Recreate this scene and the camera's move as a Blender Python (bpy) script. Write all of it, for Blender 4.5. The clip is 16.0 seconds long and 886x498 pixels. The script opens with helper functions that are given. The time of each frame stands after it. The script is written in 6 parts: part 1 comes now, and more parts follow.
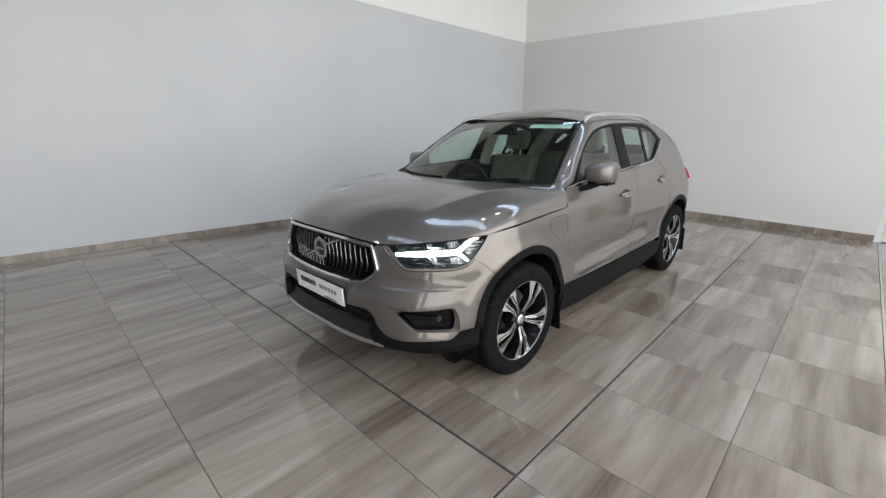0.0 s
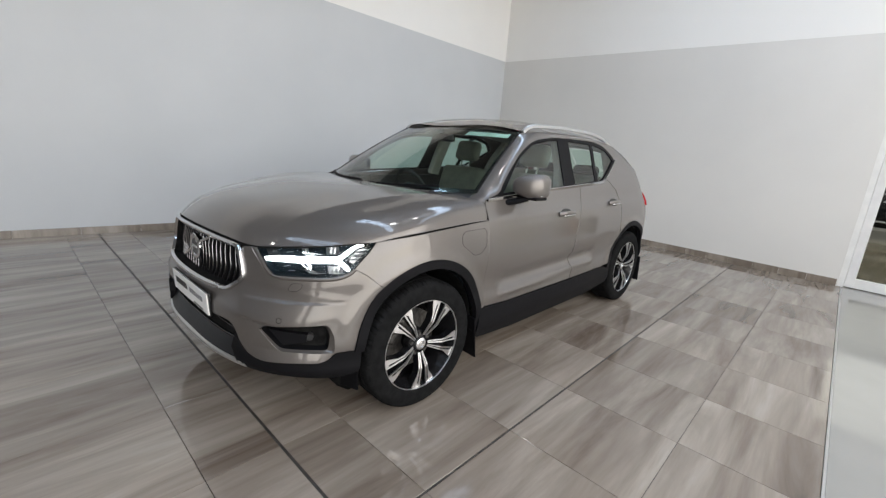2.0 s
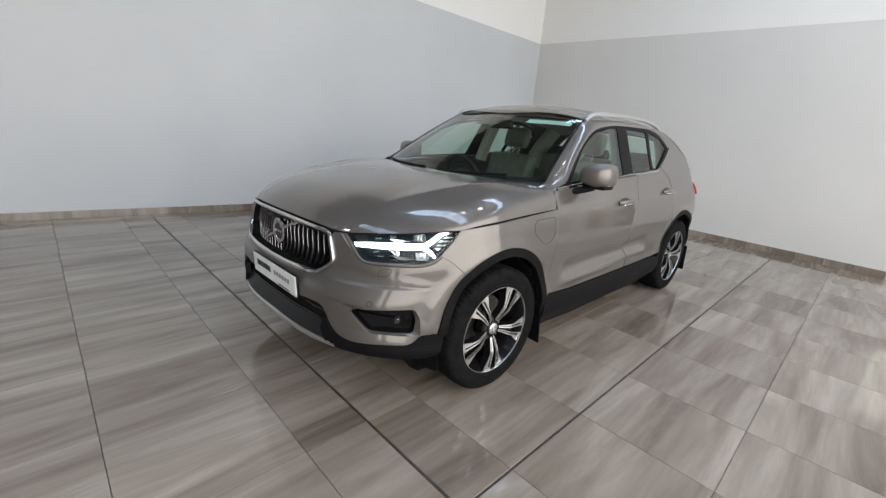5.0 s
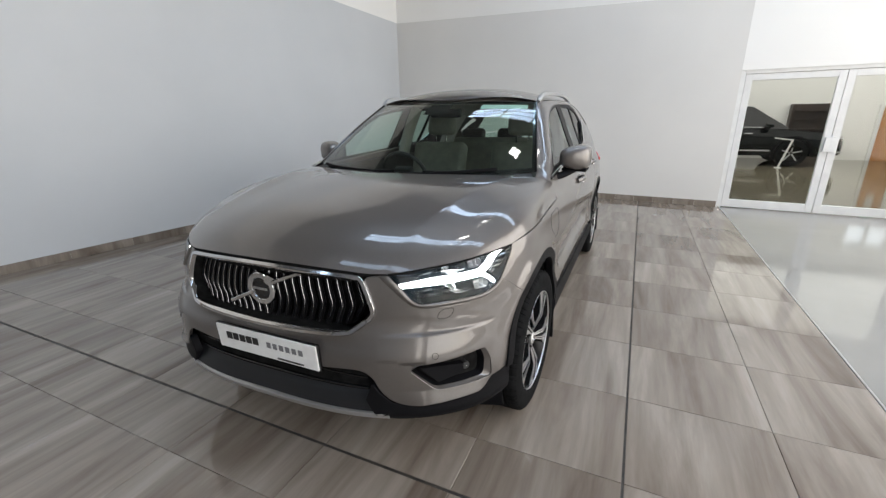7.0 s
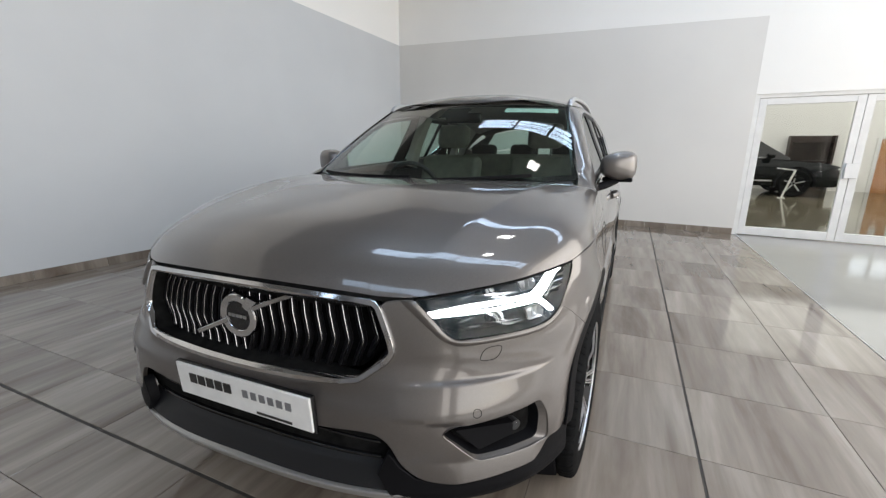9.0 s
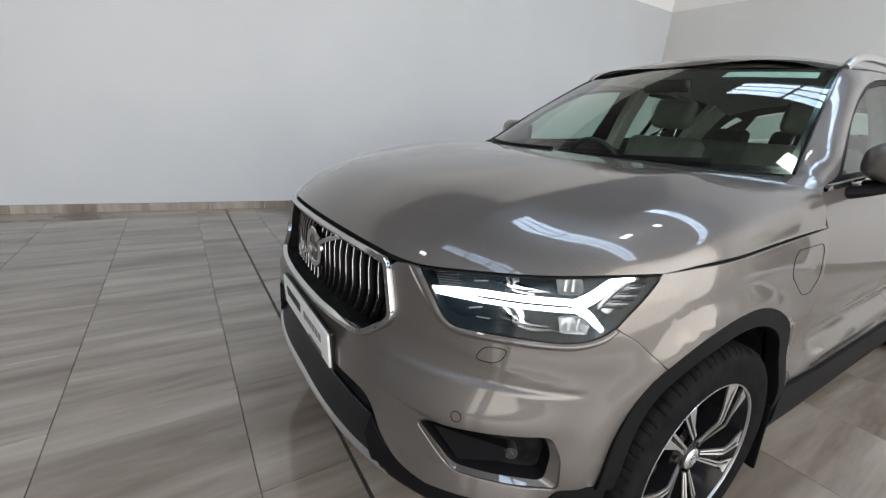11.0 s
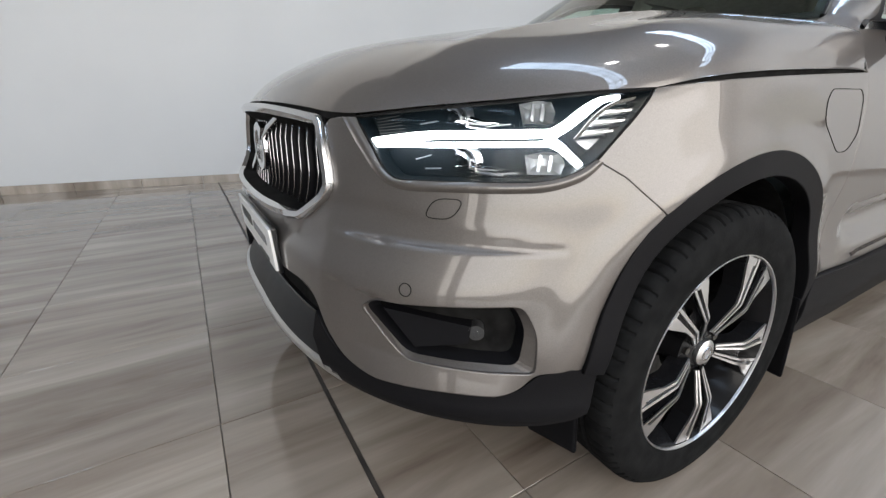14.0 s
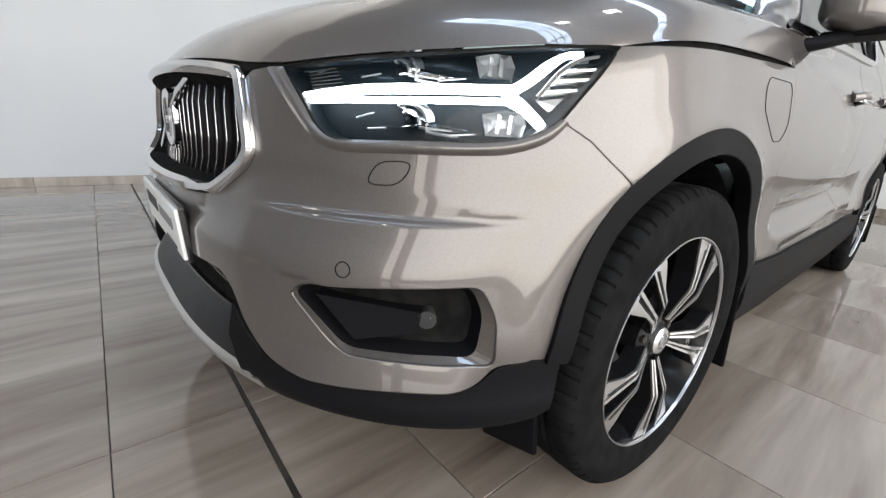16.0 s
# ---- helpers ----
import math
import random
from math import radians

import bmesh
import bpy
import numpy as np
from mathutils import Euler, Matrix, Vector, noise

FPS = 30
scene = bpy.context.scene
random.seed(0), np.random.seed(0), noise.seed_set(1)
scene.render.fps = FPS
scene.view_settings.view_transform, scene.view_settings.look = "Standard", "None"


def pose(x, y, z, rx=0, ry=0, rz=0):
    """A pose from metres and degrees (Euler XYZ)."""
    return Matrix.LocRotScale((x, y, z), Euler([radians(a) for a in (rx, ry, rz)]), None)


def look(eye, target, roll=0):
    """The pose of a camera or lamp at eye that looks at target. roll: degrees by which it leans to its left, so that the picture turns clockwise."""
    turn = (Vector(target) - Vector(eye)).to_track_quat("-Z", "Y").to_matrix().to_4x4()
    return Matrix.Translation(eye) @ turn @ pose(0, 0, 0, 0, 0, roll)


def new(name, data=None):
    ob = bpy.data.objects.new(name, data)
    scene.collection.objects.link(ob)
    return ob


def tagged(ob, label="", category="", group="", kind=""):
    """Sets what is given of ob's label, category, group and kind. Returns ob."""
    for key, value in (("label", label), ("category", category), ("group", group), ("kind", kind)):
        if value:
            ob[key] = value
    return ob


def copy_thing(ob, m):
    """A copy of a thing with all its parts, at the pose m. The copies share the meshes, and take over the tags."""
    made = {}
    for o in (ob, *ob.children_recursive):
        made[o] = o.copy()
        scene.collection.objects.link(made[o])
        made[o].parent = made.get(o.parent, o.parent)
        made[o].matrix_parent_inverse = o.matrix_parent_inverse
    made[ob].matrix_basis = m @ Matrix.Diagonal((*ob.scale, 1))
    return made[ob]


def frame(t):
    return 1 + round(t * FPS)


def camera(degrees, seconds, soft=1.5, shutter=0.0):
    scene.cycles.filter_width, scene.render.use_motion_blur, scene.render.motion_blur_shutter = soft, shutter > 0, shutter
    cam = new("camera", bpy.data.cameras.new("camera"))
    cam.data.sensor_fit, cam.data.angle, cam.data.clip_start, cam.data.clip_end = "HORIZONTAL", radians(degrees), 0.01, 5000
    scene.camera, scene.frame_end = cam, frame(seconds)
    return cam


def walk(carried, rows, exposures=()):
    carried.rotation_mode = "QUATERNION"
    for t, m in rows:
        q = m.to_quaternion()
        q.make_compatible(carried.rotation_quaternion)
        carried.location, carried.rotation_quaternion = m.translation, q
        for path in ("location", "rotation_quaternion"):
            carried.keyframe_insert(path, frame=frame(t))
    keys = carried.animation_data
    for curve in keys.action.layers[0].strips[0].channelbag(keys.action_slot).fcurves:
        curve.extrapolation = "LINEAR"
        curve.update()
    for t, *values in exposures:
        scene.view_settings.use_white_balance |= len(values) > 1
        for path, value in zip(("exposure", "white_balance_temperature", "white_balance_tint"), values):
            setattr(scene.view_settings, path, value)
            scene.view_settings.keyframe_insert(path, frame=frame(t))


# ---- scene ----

cam = camera(94.4, 16.0, soft=1.35)
PATH = [
    (0, (2.155, -1.933, 1.457), (0.796, -0.577, 0.896), -0.2),
    (0.5, (2.205, -1.713, 1.443), (0.751, -0.434, 0.943), 0.5),
    (1, (2.233, -1.549, 1.408), (0.766, -0.285, 0.909), 1.3),
    (1.5, (2.283, -1.443, 1.385), (0.85, -0.135, 0.897), 2.6),
    (2, (2.306, -1.386, 1.359), (0.969, 0.023, 0.882), 4.2),
    (2.5, (2.295, -1.392, 1.355), (0.957, 0.011, 0.861), 4.2),
    (3, (2.267, -1.422, 1.353), (0.95, -0.007, 0.84), 4.4),
    (3.5, (2.235, -1.44, 1.365), (0.917, -0.036, 0.825), 4.5),
    (4, (2.211, -1.461, 1.356), (0.87, -0.083, 0.803), 4.7),
    (4.5, (2.189, -1.518, 1.375), (0.814, -0.181, 0.809), 4.7),
    (4.7, (2.174, -1.572, 1.368), (0.798, -0.234, 0.805), 4.6),
    (6.8, (1.334, -1.83, 1.408), (0.406, -0.161, 0.815), 0.6),
    (7, (1.256, -1.84, 1.412), (0.448, -0.115, 0.801), -0.8),
    (7.5, (1.11, -1.828, 1.403), (0.389, -0.067, 0.787), -1.0),
    (8, (0.963, -1.716, 1.369), (0.24, 0.046, 0.759), -0.8),
    (8.5, (0.891, -1.597, 1.3), (0.176, 0.211, 0.829), -0.6),
    (9, (0.97, -1.564, 1.256), (0.177, 0.209, 0.778), 0.2),
    (9.5, (1.099, -1.497, 1.242), (0.141, 0.19, 0.759), 1.8),
    (9.7, (1.136, -1.467, 1.231), (0.056, 0.145, 0.745), 2.5),
    (11.8, (1.3, -0.853, 1.135), (-0.386, 0.018, 0.504), 3.6),
    (12, (1.196, -0.798, 1.091), (-0.449, 0.168, 0.489), 3.3),
    (12.5, (1.055, -0.764, 1.011), (-0.409, 0.461, 0.413), 4.2),
    (13, (1.043, -0.778, 1.014), (-0.426, 0.428, 0.388), 3.2),
    (13.5, (1.147, -0.843, 0.968), (-0.469, 0.144, 0.324), 0.3),
    (14, (1.279, -0.95, 0.892), (-0.342, 0.016, 0.228), 0.3),
    (14.5, (1.344, -1.005, 0.887), (-0.239, 0.011, 0.209), 1.6),
    (15, (1.255, -1.01, 0.812), (-0.163, 0.253, 0.184), 3.2),
    (15.5, (1.148, -0.976, 0.745), (-0.239, 0.332, 0.14), 4.3),
    (16, (1.209, -0.916, 0.797), (-0.268, 0.297, 0.206), 2.9),
]
walk(cam, [(t, look(eye, target, roll)) for t, eye, target, roll in PATH], [(0, 0.04), (9.7, 0.06), (12.0, 0.16), (12.5, 0.14), (13.0, 0.01), (13.5, 0.0), (14.0, 0.20), (14.5, 0.52), (15.0, 0.45), (16.0, 0.42)])

# ---- light: sky through roof lights and a glazed front behind the camera ----
world = bpy.data.worlds.new("sky")
scene.world = world
world.use_nodes = True
wn = world.node_tree.nodes
sky = wn.new("ShaderNodeTexSky")
sky.sky_type, sky.sun_disc = "NISHITA", False
sky.sun_elevation, sky.sun_rotation = radians(38), radians(60)
world.node_tree.links.new(sky.outputs[0], wn["Background"].inputs[0])
wn["Background"].inputs[1].default_value = 0.12
scene.view_settings.exposure = 0.0


def area_lamp(name, m, sx, sy, watts, colour):
    data = bpy.data.lights.new(name, "AREA")
    data.shape, data.size, data.size_y, data.energy, data.color = "RECTANGLE", sx, sy, watts, colour
    lamp = new(name, data)
    lamp.matrix_world = m
    return lamp


CEIL = 5.6
# roof lights: x0, x1, y0, y1 of each opening
LIGHTS = [(-1.1, 5.3, 3.55, 4.1), (-1.1, 5.3, 0.0, 0.52), (-1.1, 5.3, -3.6, -3.05), (-4.0, 5.3, -7.2, -6.6)]
for x0, x1, y0, y1 in LIGHTS:
    area_lamp("roof_light_sky", pose((x0 + x1) / 2, (y0 + y1) / 2, CEIL + 0.08), x1 - x0, y1 - y0, (33 if y0 > -1 else 19) * (x1 - x0) * (y1 - y0), (0.60, 0.77, 1.0))
area_lamp("side_glazing_sky", pose(6.0, -1.9, 2.52, 0, 90, 0), 4.95, 13.4, 730, (1.0, 0.94, 0.865))

# ---- materials ----


def material(name, base, rough=0.5, metal=0.0, **more):
    """A plain principled material; more sets other sockets by name with spaces as underscores."""
    m = bpy.data.materials.new(name)
    m.use_nodes = True
    p = m.node_tree.nodes["Principled BSDF"]
    p.inputs["Base Color"].default_value = (*base, 1)
    p.inputs["Roughness"].default_value = rough
    p.inputs["Metallic"].default_value = metal
    for key, value in more.items():
        p.inputs[key.replace("_", " ")].default_value = value
    return m


def node(m, kind, **sets):
    n = m.node_tree.nodes.new(kind)
    for key, value in sets.items():
        if key in n.inputs:
            n.inputs[key].default_value = value
        else:
            n.inputs[key.replace("_", " ")].default_value = value
    return n


def wire(m, a, out, b, into):
    m.node_tree.links.new(a.outputs[out], b.inputs[into])


def principled(m):
    return m.node_tree.nodes["Principled BSDF"]


def ramp(m, stops):
    r = m.node_tree.nodes.new("ShaderNodeValToRGB")
    e = r.color_ramp.elements
    while len(e) < len(stops):
        e.new(0.5)
    for el, (at, c) in zip(e, stops):
        el.position, el.color = at, (*c, 1)
    return r


def scaled(m, coords, size):
    mp = m.node_tree.nodes.new("ShaderNodeMapping")
    mp.inputs["Scale"].default_value = size
    tc = m.node_tree.nodes.new("ShaderNodeTexCoord")
    wire(m, tc, coords, mp, "Vector")
    return mp


def bumpy(m, size, strength, detail=3.0, dist=0.002):
    """Fine relief."""
    mp = scaled(m, "Object", (size, size, size))
    n = node(m, "ShaderNodeTexNoise", Scale=1.0, Detail=detail)
    b = node(m, "ShaderNodeBump", Strength=strength, Distance=dist)
    wire(m, mp, 0, n, "Vector"), wire(m, n, "Fac", b, "Height"), wire(m, b, 0, principled(m), "Normal")
    return n


def mottled(m, size, a, b, lo=0.35, hi=0.65):
    """Two colours mixed by a soft noise of the given size."""
    mp = scaled(m, "Object", (size, size, size))
    n = node(m, "ShaderNodeTexNoise", Scale=1.0, Detail=4.0)
    r = ramp(m, [(lo, a), (hi, b)])
    wire(m, mp, 0, n, "Vector"), wire(m, n, "Fac", r, 0), wire(m, r, 0, principled(m), "Base Color")
    return m


def uneven_gloss(m, size, lo, hi):
    mp = scaled(m, "Object", (size, size, size))
    n = node(m, "ShaderNodeTexNoise", Scale=1.0, Detail=3.0)
    mr = node(m, "ShaderNodeMapRange", To_Min=lo, To_Max=hi)
    wire(m, mp, 0, n, "Vector"), wire(m, n, "Fac", mr, 0), wire(m, mr, 0, principled(m), "Roughness")
    return m


# painted walls: grey below, white above
HOUSING = material("dark_lamp_housing", (0.003, 0.0058, 0.0080), 0.35, Specular_IOR_Level=0.08)
uneven_gloss(HOUSING, 40, 0.45, 0.6)
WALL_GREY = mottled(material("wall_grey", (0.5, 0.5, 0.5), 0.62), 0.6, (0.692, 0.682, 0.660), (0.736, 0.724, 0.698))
WALL_WHITE = mottled(material("wall_white", (0.8, 0.8, 0.8), 0.6), 0.5, (0.876, 0.870, 0.850), (0.905, 0.898, 0.874))
# side wall: the same grey, with bluish window daylight put into its base colour
WALL_DAYLIGHT_TINT = mottled(material("wall_grey_daylight_tint", (0.5, 0.51, 0.53), 0.62), 0.6, (0.566, 0.585, 0.602), (0.606, 0.622, 0.636))
for w in (WALL_GREY, WALL_WHITE, WALL_DAYLIGHT_TINT):
    bumpy(w, 140, 0.12)
WALL_DARK = mottled(material("wall_dark_grey", (0.2, 0.2, 0.2), 0.6), 0.6, (0.19, 0.19, 0.195), (0.25, 0.25, 0.25))
CEILING_MAT = mottled(material("ceiling_grey", (0.3, 0.3, 0.3), 0.7), 0.5, (0.13, 0.135, 0.14), (0.19, 0.19, 0.19))

# veined porcelain tile: streaks run along y, every tile with its own shift and tone
TILE = material("veined_porcelain", (0.4, 0.37, 0.34), 0.1, Specular_IOR_Level=0.65)
tc = TILE.node_tree.nodes.new("ShaderNodeTexCoord")
info = TILE.node_tree.nodes.new("ShaderNodeObjectInfo")
shift = node(TILE, "ShaderNodeVectorMath")
shift.operation = "MULTIPLY_ADD"
comb = TILE.node_tree.nodes.new("ShaderNodeCombineXYZ")
for i in range(3):
    wire(TILE, info, "Random", comb, i)
shift.inputs[1].default_value = (37, 61, 17)
wire(TILE, comb, 0, shift, 0), wire(TILE, tc, "Object", shift, 2)
stretch = TILE.node_tree.nodes.new("ShaderNodeMapping")
stretch.inputs["Scale"].default_value, stretch.inputs["Rotation"].default_value = (4.6, 0.55, 1), (0, 0, radians(6))
wire(TILE, shift, 0, stretch, "Vector")
n1 = node(TILE, "ShaderNodeTexNoise", Scale=1.0, Detail=6.0, Roughness=0.6, Distortion=0.5)
wire(TILE, stretch, 0, n1, "Vector")
r1 = ramp(TILE, [(0.27, (0.105, 0.080, 0.061)), (0.40, (0.192, 0.157, 0.128)), (0.55, (0.268, 0.230, 0.193)), (0.74, (0.375, 0.334, 0.29))])
wire(TILE, n1, "Fac", r1, 0)
stretch2 = TILE.node_tree.nodes.new("ShaderNodeMapping")
stretch2.inputs["Scale"].default_value = (24, 1.5, 1)
wire(TILE, shift, 0, stretch2, "Vector")
n2 = node(TILE, "ShaderNodeTexNoise", Scale=1.0, Detail=4.0)
wire(TILE, stretch2, 0, n2, "Vector")
r2 = ramp(TILE, [(0.3, (0.89, 0.88, 0.865)), (0.62, (1.05, 1.05, 1.05))])
wire(TILE, n2, "Fac", r2, 0)
mul = TILE.node_tree.nodes.new("ShaderNodeMix")
mul.data_type, mul.blend_type = "RGBA", "MULTIPLY"
mul.inputs[0].default_value = 1.0
wire(TILE, r1, 0, mul, 6), wire(TILE, r2, 0, mul, 7)
tone = node(TILE, "ShaderNodeMapRange", To_Min=0.9, To_Max=1.08)
wire(TILE, info, "Random", tone, 0)
mul2 = TILE.node_tree.nodes.new("ShaderNodeMix")
mul2.data_type, mul2.blend_type = "RGBA", "MULTIPLY"
mul2.inputs[0].default_value = 1.0
wire(TILE, mul, 2, mul2, 6), wire(TILE, tone, 0, mul2, 7)
wire(TILE, mul2, 2, principled(TILE), "Base Color")
dust = node(TILE, "ShaderNodeTexNoise", Scale=2.2, Detail=5.0)
wire(TILE, tc, "Object", dust, "Vector")
dr = node(TILE, "ShaderNodeMapRange", To_Min=0.03, To_Max=0.11)
wire(TILE, dust, "Fac", dr, 0), wire(TILE, dr, 0, principled(TILE), "Roughness")
GROUT = mottled(material("grout", (0.2, 0.19, 0.18), 0.8), 9, (0.12, 0.11, 0.10), (0.24, 0.225, 0.205))
JOINT = mottled(material("dark_joint", (0.05, 0.045, 0.04), 0.6), 14, (0.022, 0.019, 0.017), (0.05, 0.043, 0.037))

# car paint: taupe metallic with flake under clear coat
PAINT = material("taupe_metallic_paint", (0.127, 0.112, 0.103), 0.39, 0.5, Coat_Weight=1.0, Coat_Roughness=0.008, Coat_IOR=1.52)
fl = node(PAINT, "ShaderNodeTexVoronoi", Scale=900.0)
fmap = scaled(PAINT, "Object", (1, 1, 1))
wire(PAINT, fmap, 0, fl, "Vector")
fr = ramp(PAINT, [(0.0, (0.101, 0.0910, 0.0853)), (1.0, (0.136, 0.1225, 0.1150))])
wire(PAINT, fl, "Color", fr, 0), wire(PAINT, fr, 0, principled(PAINT), "Base Color")
CLAD = material("black_textured_plastic", (0.006, 0.006, 0.0072), 0.55, Specular_IOR_Level=0.09)
bumpy(CLAD, 420, 0.35, 2.0, 0.001)
GLOSSBLACK = uneven_gloss(material("gloss_black_plastic", (0.008, 0.008, 0.009), 0.12), 30, 0.08, 0.2)
LINER = mottled(material("black_liner", (0.01, 0.01, 0.01), 0.9, Specular_IOR_Level=0.05), 30, (0.006, 0.006, 0.006), (0.014, 0.014, 0.014))
RUBBER = mottled(material("tyre_rubber", (0.02, 0.02, 0.021), 0.8, Specular_IOR_Level=0.03), 25, (0.0068, 0.0070, 0.0074), (0.0122, 0.0125, 0.0130))
bumpy(RUBBER, 160, 0.25)
CHROME = uneven_gloss(material("chrome", (0.62, 0.62, 0.63), 0.1, 1.0), 25, 0.06, 0.16)
SMOKED = uneven_gloss(material("smoked_reflector", (0.5, 0.51, 0.52), 0.3, 1.0), 40, 0.25, 0.42)
EDGE_METAL = uneven_gloss(material("dull_edge_metal", (0.34, 0.34, 0.35), 0.3, 1.0), 40, 0.15, 0.3)
SATIN = uneven_gloss(material("satin_silver_trim", (0.55, 0.55, 0.55), 0.35, 0.9), 20, 0.28, 0.42)
MACHINED = uneven_gloss(material("machined_alloy", (0.70, 0.70, 0.71), 0.3, 1.0), 8, 0.26, 0.36)
WHEELBLACK = uneven_gloss(material("gloss_black_alloy", (0.008, 0.008, 0.009), 0.15, Specular_IOR_Level=0.2), 30, 0.12, 0.25)
SLAT = uneven_gloss(material("black_slat_plastic", (0.007, 0.007, 0.008), 0.3, Specular_IOR_Level=0.05), 30, 0.3, 0.42)
APRON = uneven_gloss(material("dark_grey_skid_plastic", (0.014, 0.014, 0.015), 0.42, Specular_IOR_Level=0.28), 20, 0.36, 0.48)
STEEL = mottled(material("brake_steel", (0.12, 0.115, 0.11), 0.4, 0.9), 40, (0.07, 0.067, 0.064), (0.15, 0.145, 0.14))
LEATHER = mottled(material("pale_leather", (0.5, 0.47, 0.4), 0.5), 12, (0.145, 0.15, 0.13), (0.19, 0.19, 0.165))
bumpy(LEATHER, 260, 0.3)
DASH = mottled(material("charcoal_trim", (0.02, 0.02, 0.021), 0.6), 20, (0.015, 0.015, 0.016), (0.028, 0.028, 0.029))
HEADLINER = mottled(material("pale_headliner", (0.4, 0.39, 0.37), 0.9), 30, (0.36, 0.35, 0.33), (0.44, 0.43, 0.4))
PLATE_WHITE = mottled(material("plate_white", (0.8, 0.8, 0.79), 0.3), 18, (0.76, 0.76, 0.75), (0.83, 0.83, 0.82))
PLATE_BLACK = material("plate_black_print", (0.01, 0.01, 0.01), 0.4)
PLATE_GREY = material("plate_grey_print", (0.17, 0.17, 0.18), 0.4)
RED_LENS = material("red_lamp_lens", (0.45, 0.012, 0.012), 0.12, Coat_Weight=0.6)
WHITE_FRAME = mottled(material("white_aluminium_frame", (0.78, 0.78, 0.77), 0.35), 8, (0.75, 0.75, 0.745), (0.81, 0.81, 0.8))
WOOD = material("orange_wood_door", (0.4, 0.18, 0.06), 0.4)
wm = scaled(WOOD, "Object", (9, 9, 0.7))
wnz = node(WOOD, "ShaderNodeTexNoise", Scale=1.0, Detail=5.0, Distortion=0.8)
wr = ramp(WOOD, [(0.3, (0.36, 0.135, 0.035)), (0.7, (0.54, 0.25, 0.085))])
wire(WOOD, wm, 0, wnz, "Vector"), wire(WOOD, wnz, "Fac", wr, 0), wire(WOOD, wr, 0, principled(WOOD), "Base Color")
DARKCAR = uneven_gloss(material("black_car_paint", (0.004, 0.0055, 0.006), 0.15, Specular_IOR_Level=0.22), 12, 0.06, 0.14)
DARKWOOD = mottled(material("dark_joinery", (0.03, 0.018, 0.014), 0.4), 6, (0.022, 0.013, 0.01), (0.045, 0.028, 0.02))
NOTICE = mottled(material("pale_green_notice", (0.5, 0.66, 0.6), 0.6), 9, (0.46, 0.62, 0.56), (0.54, 0.69, 0.63))
PAPER = material("white_paper", (0.75, 0.75, 0.74), 0.7)
GREEN_SIGN = material("green_exit_sign", (0.02, 0.45, 0.22), 0.4, Emission_Color=(0.05, 0.9, 0.45, 1), Emission_Strength=0.6)


def glowing(name, colour, strength):
    return material(name, (0.8, 0.8, 0.8), 0.4, Emission_Color=(*colour, 1), Emission_Strength=strength)


DRL = glowing("running_light", (0.93, 0.97, 1.0), 14.0)
LED_PANEL = glowing("led_panel", (1.0, 0.98, 0.95), 30.0)


def glass(name, tint, gloss=0.02, least=0.06):
    """Thin glass: clear with a faint tint, mirroring more at a slant."""
    m = bpy.data.materials.new(name)
    m.use_nodes = True
    nt = m.node_tree
    nt.nodes.remove(nt.nodes["Principled BSDF"])
    t, g, f, mix = (nt.nodes.new("ShaderNode" + k) for k in ("BsdfTransparent", "BsdfGlossy", "LayerWeight", "MixShader"))
    t.inputs[0].default_value, g.inputs["Roughness"].default_value, f.inputs[0].default_value = (*tint, 1), gloss, 0.5
    steep, level = node(m, "ShaderNodeMath"), node(m, "ShaderNodeMath")
    steep.operation, level.operation = "POWER", "MULTIPLY_ADD"
    steep.inputs[1].default_value, level.inputs[1].default_value, level.inputs[2].default_value = 4.6, 0.93, least
    nt.links.new(f.outputs["Facing"], steep.inputs[0]), nt.links.new(steep.outputs[0], level.inputs[0])
    nt.links.new(level.outputs[0], mix.inputs[0]), nt.links.new(t.outputs[0], mix.inputs[1]), nt.links.new(g.outputs[0], mix.inputs[2])
    nt.links.new(mix.outputs[0], nt.nodes["Material Output"].inputs[0])
    return m


SCREEN_GLASS = glass("windscreen_glass", (0.62, 0.75, 0.69))
SIDE_GLASS = glass("side_glass", (0.74, 0.87, 0.81))
CLEAR = glass("clear_lens", (0.95, 0.97, 0.98), 0.05, 0.018)
DOOR_GLASS = glass("door_glass", (0.93, 0.95, 0.94), 0.01, 0.015)


# ---- mesh helpers ----


def mesh_object(name, verts, faces, mat, parent=None, label="", normals=None, smooth=True):
    me = bpy.data.meshes.new(name)
    me.from_pydata([tuple(map(float, v)) for v in verts], [], [tuple(map(int, f)) for f in faces])
    me.materials.append(mat)
    if smooth:
        me.shade_smooth()
    if normals is not None:
        me.normals_split_custom_set_from_vertices([tuple(map(float, v)) for v in normals])
    ob = new(name, me)
    ob.parent = parent
    if label:
        ob["label"] = label
    return ob


def part(name, bm, mat, parent=None, label="", smooth=False):
    me = bpy.data.meshes.new(name)
    bmesh.ops.recalc_face_normals(bm, faces=bm.faces)
    bm.to_mesh(me)
    bm.free()
    me.materials.append(mat)
    if smooth:
        me.shade_smooth()
        me.set_sharp_from_angle(angle=radians(40))
    ob = new(name, me)
    ob.parent = parent
    if label:
        ob["label"] = label
    return ob


